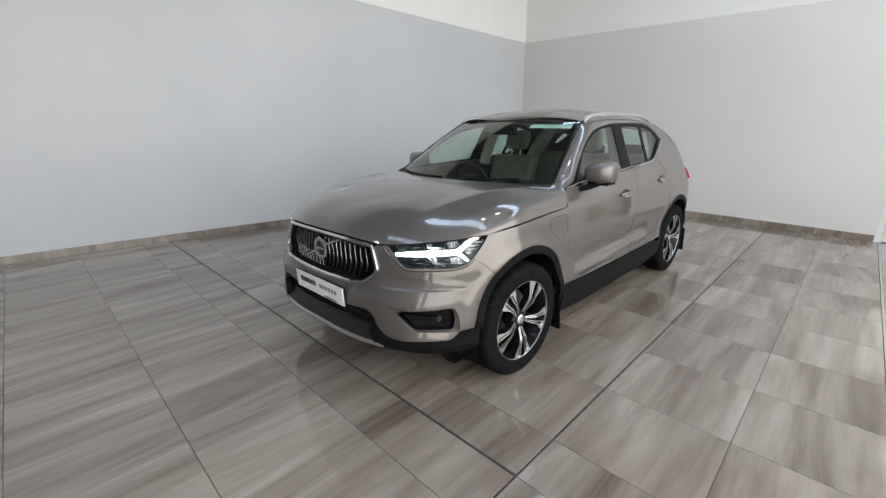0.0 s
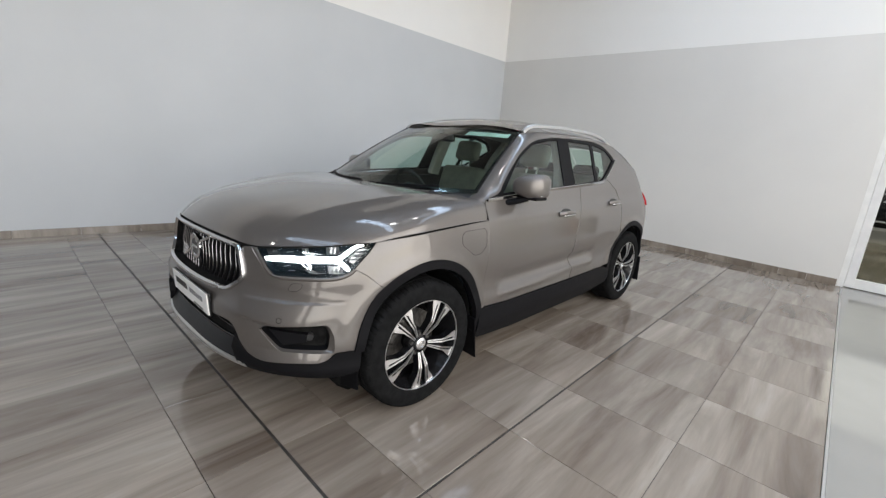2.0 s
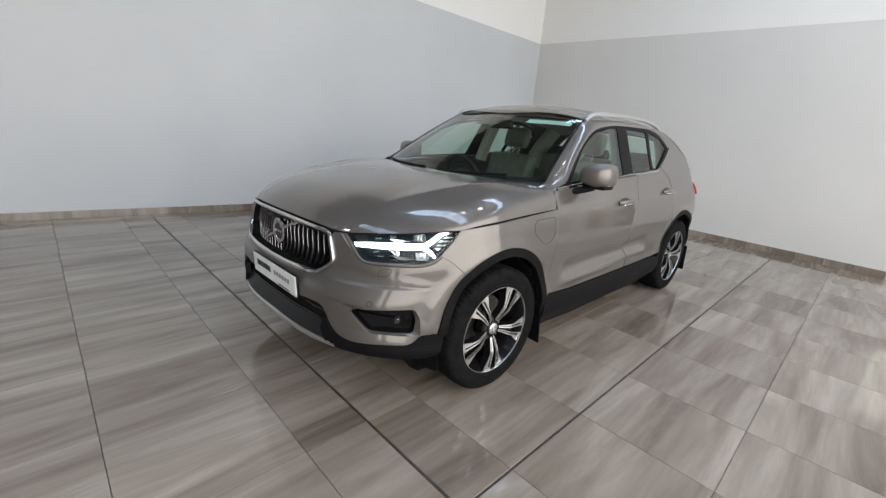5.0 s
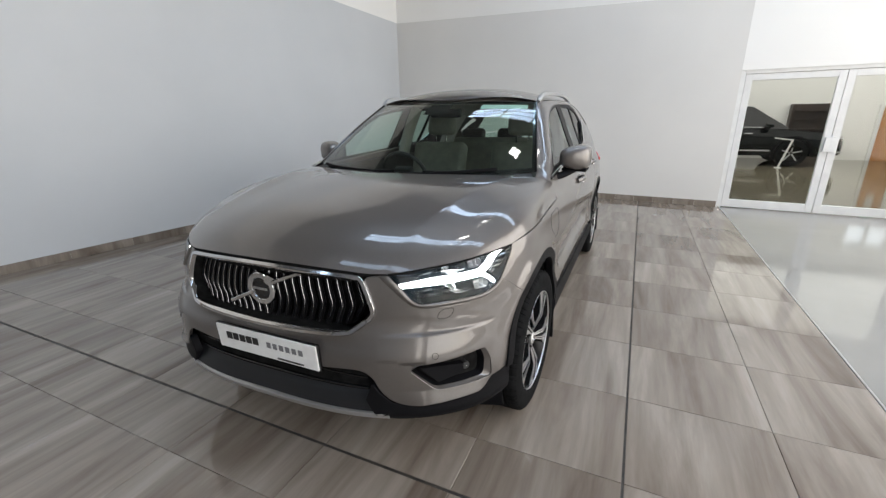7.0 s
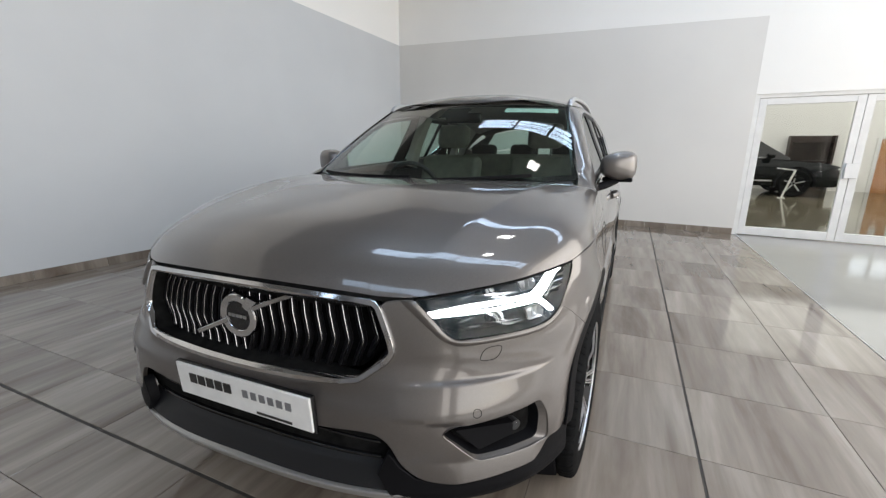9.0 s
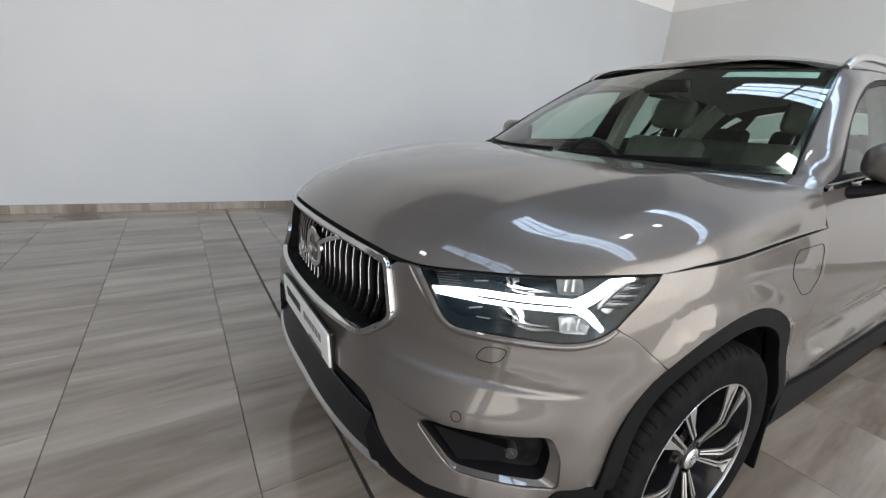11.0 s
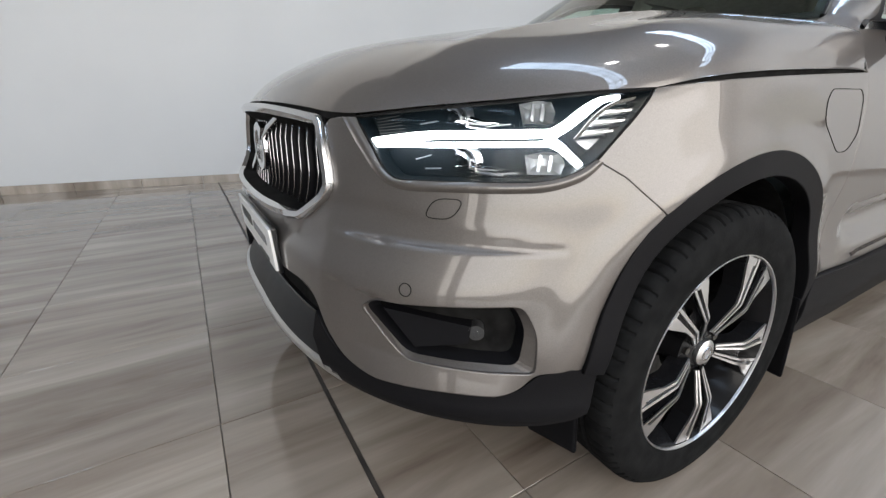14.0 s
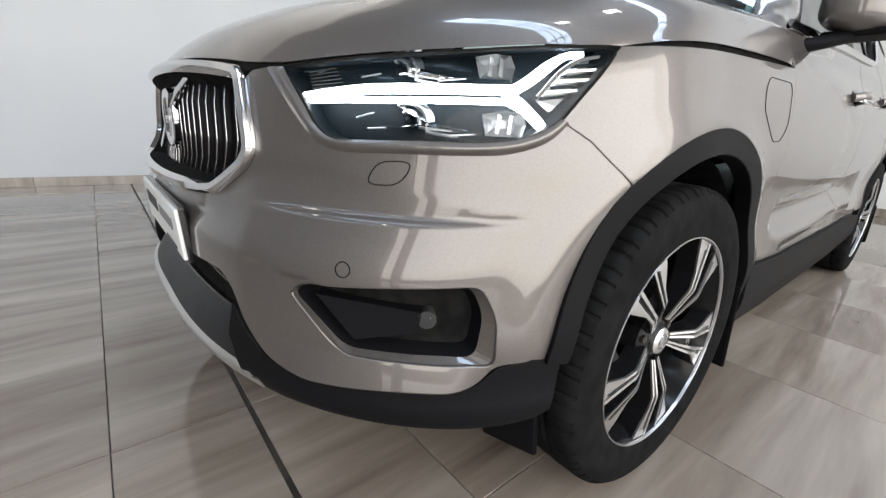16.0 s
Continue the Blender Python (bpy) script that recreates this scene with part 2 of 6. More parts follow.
def box_bm(lo, hi, bevel=0.0, seg=2):
    bm = bmesh.new()
    bmesh.ops.create_cube(bm, size=1, matrix=Matrix.LocRotScale([(a + b) / 2 for a, b in zip(lo, hi)], None, [b - a for a, b in zip(lo, hi)]))
    if bevel:
        bmesh.ops.bevel(bm, geom=bm.edges[:], offset=bevel, segments=seg, affect="EDGES", profile=0.5)
    return bm


def thing(name, label, category, m=None, group="", kind=""):
    ob = new(name)
    ob.empty_display_size = 0.1
    if m is not None:
        ob.matrix_world = m
    return tagged(ob, label, category, group, kind)


def box_thing(name, lo, hi, mat, label, category, bevel=0.0, kind="", m=None):
    ob = part(name, box_bm(lo, hi, bevel), mat)
    if m is not None:
        ob.matrix_world = m
    return tagged(ob, label, category, kind=kind)


# ---- the showroom ----
CORNER, LEFT_FOOT, BACK_END = Vector((-3.5, 6.25, 0)), Vector((-4.22, 0, 0)), Vector((2.5, 5.8, 0))
LEFT_DIR, BACK_DIR = (LEFT_FOOT - CORNER).normalized(), (BACK_END - CORNER).normalized()
WALL_T = 0.2


def wall_frame(origin, along, outward):
    """A frame whose x runs along the wall, y out of the room and z up."""
    return Matrix(((along.x, outward.x, 0, origin.x), (along.y, outward.y, 0, origin.y), (0, 0, 1, 0), (0, 0, 0, 1)))


BACK = wall_frame(CORNER, BACK_DIR, Vector((-BACK_DIR.y, BACK_DIR.x, 0)))
LEFT = wall_frame(CORNER, LEFT_DIR, Vector((LEFT_DIR.y, -LEFT_DIR.x, 0)))


def slab(name, m, pts, t0, t1, mat, label, category="wall"):
    """A panel in a wall's frame: outline pts (along, up), from depth t0 to t1."""
    bm = bmesh.new()
    a = [bm.verts.new((x, t0, z)) for x, z in pts]
    b = [bm.verts.new((x, t1, z)) for x, z in pts]
    bm.faces.new(a), bm.faces.new(b[::-1])
    for i in range(len(pts)):
        j = (i + 1) % len(pts)
        bm.faces.new((a[i], b[i], b[j], a[j]))
    ob = part(name, bm, mat)
    ob.matrix_world = m
    return tagged(ob, label, category, kind="structure")


GREY_END = (BACK_END - CORNER).length - 0.02
DOOR_W, DOOR_H = 2.36, 2.0
ROOM_W = 11.6
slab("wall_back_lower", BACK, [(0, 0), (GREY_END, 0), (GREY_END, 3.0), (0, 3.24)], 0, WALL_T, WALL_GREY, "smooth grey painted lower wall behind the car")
slab("wall_back_upper", BACK, [(0, 3.24), (GREY_END, 3.0), (GREY_END, CEIL), (0, CEIL)], 0.0, WALL_T, WALL_WHITE, "white painted upper wall above the grey")
slab("wall_over_doors", BACK, [(GREY_END, DOOR_H), (GREY_END + DOOR_W, DOOR_H), (GREY_END + DOOR_W, CEIL), (GREY_END, CEIL)], 0, WALL_T, WALL_WHITE, "white painted wall above the glazed doors")
slab("wall_beside_doors", BACK, [(GREY_END + DOOR_W, 0), (ROOM_W, 0), (ROOM_W, CEIL), (GREY_END + DOOR_W, CEIL)], 0, WALL_T, WALL_WHITE, "white painted wall beside the glazed doors")
slab("wall_left_lower", LEFT, [(-0.2, 0), (16.5, 0), (16.5, 3.9), (-0.2, 3.235)], 0, WALL_T, WALL_DAYLIGHT_TINT, "smooth grey painted side wall of the showroom, cool daylight tinted into its colour")
slab("wall_left_upper", LEFT, [(-0.2, 3.235), (16.5, 3.9), (16.5, CEIL), (-0.2, CEIL)], 0, WALL_T, WALL_WHITE, "white painted upper side wall")
FRONT_Y, RIGHT_X = -9.0, 5.6
tagged(part("wall_front", box_bm((-5.9, FRONT_Y - WALL_T, 0), (8.2, FRONT_Y, CEIL)), WALL_DARK), "plain dark grey wall opposite the grey wall", "wall", kind="structure")
BAYS = [(-8.6, -6.9), (-6.1, 4.75)]
ends = [-9.0] + [q for bay in BAYS for q in bay] + [5.45]
strips = [((-9.0, 0.0), (5.45, 0.25)), ((-9.0, 4.9), (5.45, CEIL))] + [((ends[2 * i], 0.25), (ends[2 * i + 1], 4.9)) for i in range(len(BAYS) + 1)]
for i, (lo, hi) in enumerate(strips):
    tagged(part(f"wall_right_{i + 1}", box_bm((RIGHT_X, lo[0], lo[1]), (RIGHT_X + WALL_T, hi[0], hi[1])), WALL_WHITE), "plain white wall round the shop front windows", "wall", kind="structure")
window_1 = thing("window_1", "tall shop front windows with white glazing bars", "window", kind="structure")
for y0, y1 in BAYS:
    for f in (0.0, 1.0):
        y = y0 + 0.03 + (y1 - y0 - 0.06) * f
        part("mullion", box_bm((RIGHT_X + 0.05, y - 0.027, 0.30), (RIGHT_X + 0.13, y + 0.027, 4.85)), WHITE_FRAME, window_1)
    for z in (0.275, 4.875):
        part("transom", box_bm((RIGHT_X + 0.045, y0 + 0.004, z - 0.021), (RIGHT_X + 0.135, y1 - 0.004, z + 0.021)), WHITE_FRAME, window_1)
GROUND = mottled(material("pale_concrete", (0.3, 0.3, 0.29), 0.8), 1.2, (0.26, 0.26, 0.25), (0.35, 0.345, 0.33))
tagged(part("ground", box_bm((-60, -60, -0.3), (60, 60, -0.12)), GROUND), "pale concrete yard outside the glazing", "ground", kind="structure")

# ceiling with its roof lights
bm = bmesh.new()


XA, XB, YA, YB = -6.2, 8.3, -9.2, 6.7
cut_x = sorted({XA, XB} | {q for l in LIGHTS for q in l[:2]})
cut_y = sorted({YA, YB} | {q for l in LIGHTS for q in l[2:]})
for y0, y1 in zip(cut_y, cut_y[1:]):
    run = XA
    for x0, x1 in zip(cut_x, cut_x[1:]):
        hole = any(l[0] <= x0 and x1 <= l[1] and l[2] <= y0 and y1 <= l[3] for l in LIGHTS)
        if (hole or x1 == XB) and (x0 if hole else x1) > run:
            end = x0 if hole else x1
            bmesh.ops.create_cube(bm, size=1, matrix=Matrix.LocRotScale(((run + end) / 2, (y0 + y1) / 2, CEIL + 0.1), None, (end - run, y1 - y0, 0.2)))
        run = x1 if hole else run
tagged(part("ceiling", bm, CEILING_MAT), "plain grey showroom ceiling with roof lights", "ceiling", kind="structure")
for k, (x0, x1, y0, y1) in enumerate(LIGHTS):
    rl = thing(f"window_{k + 2}", "long glazed roof light with dark bars", "roof light", kind="structure")
    n = round((x1 - x0) / 1.16)
    for i in range(1, n):
        x = x0 + (x1 - x0) * i / n
        part("glazing_bar", box_bm((x - 0.035, y0, CEIL - 0.01), (x + 0.035, y1, CEIL + 0.05)), CLAD, rl)
    for f in (0.36, 0.68):
        part("glazing_line", box_bm((x0, y0 + (y1 - y0) * f - 0.012, CEIL + 0.02), (x1, y0 + (y1 - y0) * f + 0.012, CEIL + 0.04)), CLAD, rl)

# tiled floor: a bed of grout, dark expansion joints and single tiles
floor = box_thing("floor", (-6.3, -9.3, -0.1), (9.0, 16.0, -0.012), GROUT, "polished veined grey porcelain tile floor", "floor", kind="structure")
X_JOINT, Y_JOINT, X_BORDER, LEAN = 1.355, -0.69, 2.515, 0.012
part("joint_strip", box_bm((X_JOINT - 0.0045, -9.0, -0.012), (X_JOINT + 0.0045, 6.0, -0.001)), JOINT, floor, "dark expansion joint")
cross = part("joint_strip", box_bm((-6.0, -0.006, -0.0005), (-0.0055, 0.006, 0.0110)), JOINT, floor, "dark expansion joint")
cross.matrix_basis = pose(X_JOINT, Y_JOINT, -0.012, 0, 0, math.degrees(LEAN))
part("border_strip", box_bm((X_BORDER + 0.002, -9.0, -0.012), (X_BORDER + 0.014, 5.78, 0.0015)), SATIN, floor, "thin bright metal edging strip")
RESIN = mottled(material("polished_grey_resin", (0.36, 0.355, 0.335), 0.12, Specular_IOR_Level=0.6), 0.9, (0.268, 0.263, 0.247), (0.31, 0.303, 0.284))
uneven_gloss(RESIN, 1.6, 0.04, 0.12)
tagged(part("floor_plain", box_bm((X_BORDER + 0.015, -9.2, -0.0115), (8.2, 6.0, 0.0)), RESIN), "plain polished pale grey floor before the glazed doors", "floor", kind="structure")
xs = sorted([X_JOINT - 0.62 * k for k in range(12)] + [X_JOINT + 0.62, X_BORDER])
ys = sorted([-1.0 - 0.63 * k for k in range(13)] + [Y_JOINT] + [-0.38 + 0.582 * k for k in range(12)])

# ---- the car: one skin in (s, z), s running round the body in plan from the middle of the nose ----
from mathutils.geometry import delaunay_2d_cdt


def curve1(xs, ys):
    """A smooth monotone curve through a few stations."""
    xs, ys = np.array(xs, float), np.array(ys, float)
    h = np.diff(xs)
    d = np.diff(ys) / h
    m = np.zeros(len(xs))
    m[0], m[-1] = d[0], d[-1]
    for i in range(1, len(xs) - 1):
        if d[i - 1] * d[i] > 0:
            w1, w2 = 2 * h[i] + h[i - 1], h[i] + 2 * h[i - 1]
            m[i] = (w1 + w2) / (w1 / d[i - 1] + w2 / d[i])

    def f(x):
        x = min(max(x, xs[0]), xs[-1])
        i = max(min(int(np.searchsorted(xs, x, side="right")) - 1, len(h) - 1), 0)
        t = (x - xs[i]) / h[i]
        return float((1 + 2 * t) * (1 - t) ** 2 * ys[i] + t * (1 - t) ** 2 * h[i] * m[i] + t * t * (3 - 2 * t) * ys[i + 1] + t * t * (t - 1) * h[i] * m[i + 1])

    return f


WIDTH = curve1([0.18, 0.30, 0.45, 0.58, 0.75, 0.88, 0.96, 1.05, 1.13, 1.30, 1.49, 1.58], [0.855, 0.885, 0.902, 0.890, 0.905, 0.895, 0.880, 0.838, 0.812, 0.738, 0.655, 0.600])
NOSE = curve1([0.18, 0.28, 0.36, 0.46, 0.56, 0.64, 0.71, 0.80, 0.86, 0.90, 0.96, 1.10], [0.73, 0.785, 0.82, 0.832, 0.835, 0.808, 0.787, 0.785, 0.778, 0.75, 0.66, 0.50])
POWER = curve1([0.20, 0.55, 0.72, 0.85, 1.0], [2.8, 2.8, 2.48, 2.26, 2.12])
TAIL = curve1([0.18, 0.40, 0.75, 0.95, 1.12, 1.30, 1.50, 1.58], [0.54, 0.60, 0.62, 0.58, 0.48, 0.33, 0.16, 0.08])
S_SIDE = 0.87 * math.pi / 2
Y_TAIL = 2.9
S_TAIL = S_SIDE + Y_TAIL


def slew(p):
    """The nose stands a little askew: its far half lies further forward."""
    w, f = max(0.0, 0.5 - p[0]), min(max((-0.28 - p[1]) / 0.32, 0.0), 1.0)
    return np.array((p[0], p[1] - 0.040 * w * w / (w + 0.15) * f * f * (3 - 2 * f), p[2]))


def skin_at(s, z, out=0.0):
    """The body's skin as it stands."""
    return slew(even_skin(s, z, out))


def even_skin(s, z, out=0.0):
    """The body's skin, moved out along its plan normal."""
    sign, s = (1 if s >= 0 else -1), abs(s)
    a = WIDTH(z)
    if s < 0.50 and 0.40 < z < 0.66:  # flat seat for the show plate
        out -= 0.024 * min(1.0, (z - 0.40) / 0.06, (0.66 - z) / 0.05) * min(1.0, (0.50 - s) / 0.22)
    if s <= S_SIDE:
        f, b, n = s / 0.87, NOSE(z), POWER(z)
        r = ((math.sin(f) / a) ** n + (max(math.cos(f), 0.0) / b) ** n) ** (-1 / n) + out
        p = (r * math.sin(f), -r * math.cos(f), z)
    elif s <= S_TAIL:
        p = (a + out, s - S_SIDE, z)
    else:
        f, b, n = min((s - S_TAIL) / 0.75, math.pi / 2), TAIL(z), 2.8
        r = ((math.cos(f) / a) ** n + (math.sin(f) / b) ** n) ** (-1 / n) + out
        p = (r * math.cos(f), Y_TAIL + r * math.sin(f), z)
    return np.array((sign * p[0], p[1], p[2]))


def s_of(y, z):
    """s of a place on the side at the station y."""
    if y >= 0:
        return S_SIDE + y
    lo, hi = 0.0, S_SIDE
    for _ in range(40):
        mid = (lo + hi) / 2
        lo, hi = (mid, hi) if skin_at(mid, z)[1] < y else (lo, mid)
    return lo


def spline(pts, n=6, closed=False):
    """A smooth line through points of any dimension."""
    p = [np.array(q, float) for q in pts]
    out = []
    last = len(p) if closed else len(p) - 1
    for i in range(last):
        p0, p1, p2, p3 = (p[(i + k - 1) % len(p)] for k in range(4)) if closed else (p[max(i - 1, 0)], p[i], p[i + 1], p[min(i + 2, len(p) - 1)])
        d1, d2, d3 = (max(np.linalg.norm(b - a) ** 0.5, 1e-5) for a, b in ((p0, p1), (p1, p2), (p2, p3)))
        m1 = (p1 - p0) / d1 - (p2 - p0) / (d1 + d2) + (p2 - p1) / d2 if d1 > 1e-4 else (p2 - p1) / d2
        m2 = (p2 - p1) / d2 - (p3 - p1) / (d2 + d3) + (p3 - p2) / d3 if d3 > 1e-4 else (p2 - p1) / d2
        m1, m2 = m1 * d2, m2 * d2
        for k in range(n):
            t = k / n
            out.append((2 * t**3 - 3 * t**2 + 1) * p1 + (t**3 - 2 * t**2 + t) * m1 + (3 * t**2 - 2 * t**3) * p2 + (t**3 - t**2) * m2)
    if not closed:
        out.append(p[-1])
    return [tuple(q) for q in out]


def rounded(pts, r, n=4):
    """A closed outline with its corners rounded."""
    out = []
    for i, q in enumerate(pts):
        a, b, c = np.array(pts[i - 1], float), np.array(q, float), np.array(pts[(i + 1) % len(pts)], float)
        la, lc = np.linalg.norm(a - b), np.linalg.norm(c - b)
        k = min(r, la * 0.45, lc * 0.45)
        p, w = b + (a - b) / la * k, b + (c - b) / lc * k
        for j in range(n + 1):
            t = j / n
            out.append(tuple((1 - t) ** 2 * p + 2 * t * (1 - t) * b + t * t * w))
    return out


def area2(poly):
    return sum(a[0] * b[1] - b[0] * a[1] for a, b in zip(poly, poly[1:] + poly[:1])) / 2


def inset(poly, d):
    """A closed outline moved inwards by d."""
    n, sg = len(poly), (1 if area2(poly) > 0 else -1)
    out = []
    for i in range(n):
        a, b, c = (np.array(poly[(i + k) % n], float) for k in (-1, 0, 1))
        u, v = b - a, c - b
        u, v = u / (np.linalg.norm(u) + 1e-9), v / (np.linalg.norm(v) + 1e-9)
        m = np.array((-(u + v)[1], (u + v)[0]))
        m = m / (np.linalg.norm(m) + 1e-9)
        c2 = max(0.35, float(np.dot(m, (-u[1], u[0]))))
        out.append(tuple(b + sg * m * d / c2))
    return out


def dense(poly, step):
    out = []
    for a, b in zip(poly, poly[1:] + poly[:1]):
        n = max(1, int(math.ceil(math.dist(a, b) / step)))
        out += [(a[0] + (b[0] - a[0]) * k / n, a[1] + (b[1] - a[1]) * k / n) for k in range(n)]
    return out


def inside(p, poly):
    hit, (x, y) = False, p
    for (ax, ay), (bx, by) in zip(poly, poly[1:] + poly[:1]):
        if (ay > y) != (by > y) and x < (bx - ax) * (y - ay) / (by - ay) + ax:
            hit = not hit
    return hit


def normal_of(fn, u, v, e=0.004):
    n = np.cross(fn(u + e, v) - fn(u - e, v), fn(u, v + e) - fn(u, v - e))
    return n / (np.linalg.norm(n) + 1e-12)


def panel(name, fn, outline, mat, parent, holes=(), step=0.03, gap=0.0, rim=0.012, label="", mirror=False, flip=False):
    """A sheet on the surface fn(u, v), cut to an outline with holes, with a turned-in rim. Also mirrored to the other side if asked."""
    outline = inset(outline, gap) if gap else list(outline)
    loops = [dense(outline, step)] + [dense(list(h), step) for h in holes]
    pts, edges = [], []
    for lp in loops:
        k = len(pts)
        pts += [Vector(p) for p in lp]
        edges += [(k + i, k + (i + 1) % len(lp)) for i in range(len(lp))]
    us, vs = [p[0] for p in loops[0]], [p[1] for p in loops[0]]
    border = np.array([tuple(p) for p in pts])
    row = 0
    v = min(vs) + step * 0.5
    while v < max(vs):
        u = min(us) + step * (0.5 if row % 2 else 0.0)
        while u < max(us):
            if inside((u, v), loops[0]) and not any(inside((u, v), h) for h in loops[1:]) and np.min(np.hypot(border[:, 0] - u, border[:, 1] - v)) > step * 0.45:
                pts.append(Vector((u, v)))
            u += step
        v, row = v + step * 0.87, row + 1
    vo, _, fo, _, _, _ = delaunay_2d_cdt(pts, edges, [], 0, 1e-6)
    tris = []
    for f in fo:
        c = (sum(vo[i].x for i in f) / len(f), sum(vo[i].y for i in f) / len(f))
        if inside(c, loops[0]) and not any(inside(c, h) for h in loops[1:]):
            tris.append(tuple(f))
    P = [fn(p.x, p.y) for p in vo]
    N = [normal_of(fn, p.x, p.y) * (-1 if flip else 1) for p in vo]
    out_tris = []
    for f in tris:
        g = np.cross(P[f[1]] - P[f[0]], P[f[2]] - P[f[0]])
        out_tris.append(f if np.dot(g, N[f[0]]) > 0 else f[::-1])
    count = {}
    for f in out_tris:
        for a, b in zip(f, f[1:] + f[:1]):
            count[(a, b)] = count.get((a, b), 0) + 1
    if rim:
        free = [e for e in count if (e[1], e[0]) not in count]
        made = {}
        for a, b in free:
            w = np.cross(P[b] - P[a], (N[a] + N[b]) / 2)
            w = w / (np.linalg.norm(w) + 1e-12)
            for q in (a, b):
                made.setdefault(q, []).append(w)
        lip = {}
        for q, ws in made.items():
            w = sum(ws) / len(ws)
            w = w / (np.linalg.norm(w) + 1e-12)
            k = len(P)
            lip[q] = k
            r = min(0.003, rim / 3)
            P += [P[q] + w * r * 0.7 - N[q] * r * 0.3, P[q] + w * r - N[q] * r, P[q] + w * r - N[q] * rim]
            N += [(N[q] + w) / 1.4142, w, w]
        for a, b in free:
            chain = [(a, b), (lip[a], lip[b]), (lip[a] + 1, lip[b] + 1), (lip[a] + 2, lip[b] + 2)]
            for (p, q), (p2, q2) in zip(chain, chain[1:]):
                out_tris += [(q, p, p2, q2)]
    obs = [mesh_object(name, P, out_tris, mat, parent, label, N)]
    if mirror:
        fx = np.array((-1, 1, 1))
        obs.append(mesh_object(name, [slew(p * fx) for p in P], [f[::-1] for f in out_tris], mat, parent, label, [n * fx for n in N]))
    return obs


def grid(name, fn, nu, nv, mat, parent, label="", mirror=False, flip=False, u=(0, 1), v=(0, 1), normals=True):
    """A sheet of nu by nv faces over fn(u, v)."""
    P, N = [], []
    for j in range(nv + 1):
        for i in range(nu + 1):
            a, b = u[0] + (u[1] - u[0]) * i / nu, v[0] + (v[1] - v[0]) * j / nv
            P.append(fn(a, b))
            if normals:
                N.append(normal_of(fn, a, b, 0.003) * (-1 if flip else 1))
    F = [(j * (nu + 1) + i, j * (nu + 1) + i + 1, (j + 1) * (nu + 1) + i + 1, (j + 1) * (nu + 1) + i) for j in range(nv) for i in range(nu)]
    if flip:
        F = [f[::-1] for f in F]
    obs = [mesh_object(name, P, F, mat, parent, label, N if normals else None)]
    if mirror:
        fx = np.array((-1, 1, 1))
        obs.append(mesh_object(name, [p * fx for p in P], [f[::-1] for f in F], mat, parent, label, [n * fx for n in N] if normals else None))
    return obs


def sweep(name, path, prof, mat, parent, closed=False, up=None, label="", mirror=False, caps=True, smooth=True, taper=None):
    """A profile of (across, up) points drawn along a path; up: a function of the index that gives the profile's up."""
    path = [np.array(p, float) for p in path]
    n, k = len(path), len(prof)
    V = []
    for i, p in enumerate(path):
        t = (path[(i + 1) % n] - path[i - 1]) if closed else (path[min(i + 1, n - 1)] - path[max(i - 1, 0)])
        t = t / (np.linalg.norm(t) + 1e-12)
        w = np.array(up(i), float) if up else np.array((0, 0, 1.0))
        side = np.cross(t, w)
        side = side / (np.linalg.norm(side) + 1e-12)
        w = np.cross(side, t)
        g = taper(i / max(n - 1, 1)) if taper else 1.0
        V += [p + side * a * g + w * b * g for a, b in prof]
    F = []
    for i in range(n if closed else n - 1):
        for j in range(k):
            a, b = i * k, ((i + 1) % n) * k
            F.append((a + j, a + (j + 1) % k, b + (j + 1) % k, b + j))
    if caps and not closed:
        F += [tuple(range(k))[::-1], tuple((n - 1) * k + j for j in range(k))]
    made = []
    for sx in (1, -1) if mirror else (1,):
        bm = bmesh.new()
        vs = [bm.verts.new((v[0] * sx, v[1], v[2])) for v in V]
        for f in F:
            bm.faces.new([vs[q] for q in f])
        made.append(part(name, bm, mat, parent, label, smooth))
    return made


def oval(a, b, n=10):
    return [(a * math.cos(2 * math.pi * i / n), b * math.sin(2 * math.pi * i / n)) for i in range(n)]


def bar(a, b):
    c = min(a, b) * 0.35
    return [(-a, -b + c), (-a + c, -b), (a - c, -b), (a, -b + c), (a, b - c), (a - c, b), (-a + c, b), (-a, b - c)]


car = thing("car", "taupe metallic SUV with lit headlamps standing on grey tiles", "car")
HUB = 0.35
car.matrix_world = Matrix.Translation((-0.027, 0, 0)) @ Matrix.Diagonal((1.03, 1, 1, 1))


# outlines on the skin
ARCH_SHAPE = curve1([-20, 10, 40, 60, 90, 128, 150, 168, 195], [0.985, 1.0, 1.02, 1.012, 1.0, 0.975, 0.905, 0.877, 0.87])


def arch(r, y0, a0, a1, n=26, zc=HUB):
    """An arc round a wheel as (s, z), from angle a0 to a1 in degrees (0: towards the tail)."""
    out = []
    for i in range(n + 1):
        f = radians(a0 + (a1 - a0) * i / n)
        k = r * ARCH_SHAPE(a0 + (a1 - a0) * i / n) if y0 == 0 else r
        y, z = y0 + k * math.cos(f), zc + k * math.sin(f)
        out.append((s_of(y, z), z))
    return out


HL_TOP = [(0.553, 0.871), (0.70, 0.886), (0.848, 0.899), (0.985, 0.913), (1.089, 0.921)]
HL_REAR = [(1.089, 0.921), (1.050, 0.876), (1.016, 0.839), (0.988, 0.807)]
HL_LOW = [(0.988, 0.807), (0.968, 0.792), (0.936, 0.777), (0.89, 0.768), (0.79, 0.765), (0.70, 0.762), (0.655, 0.762), (0.628, 0.780), (0.601, 0.815), (0.553, 0.871)]
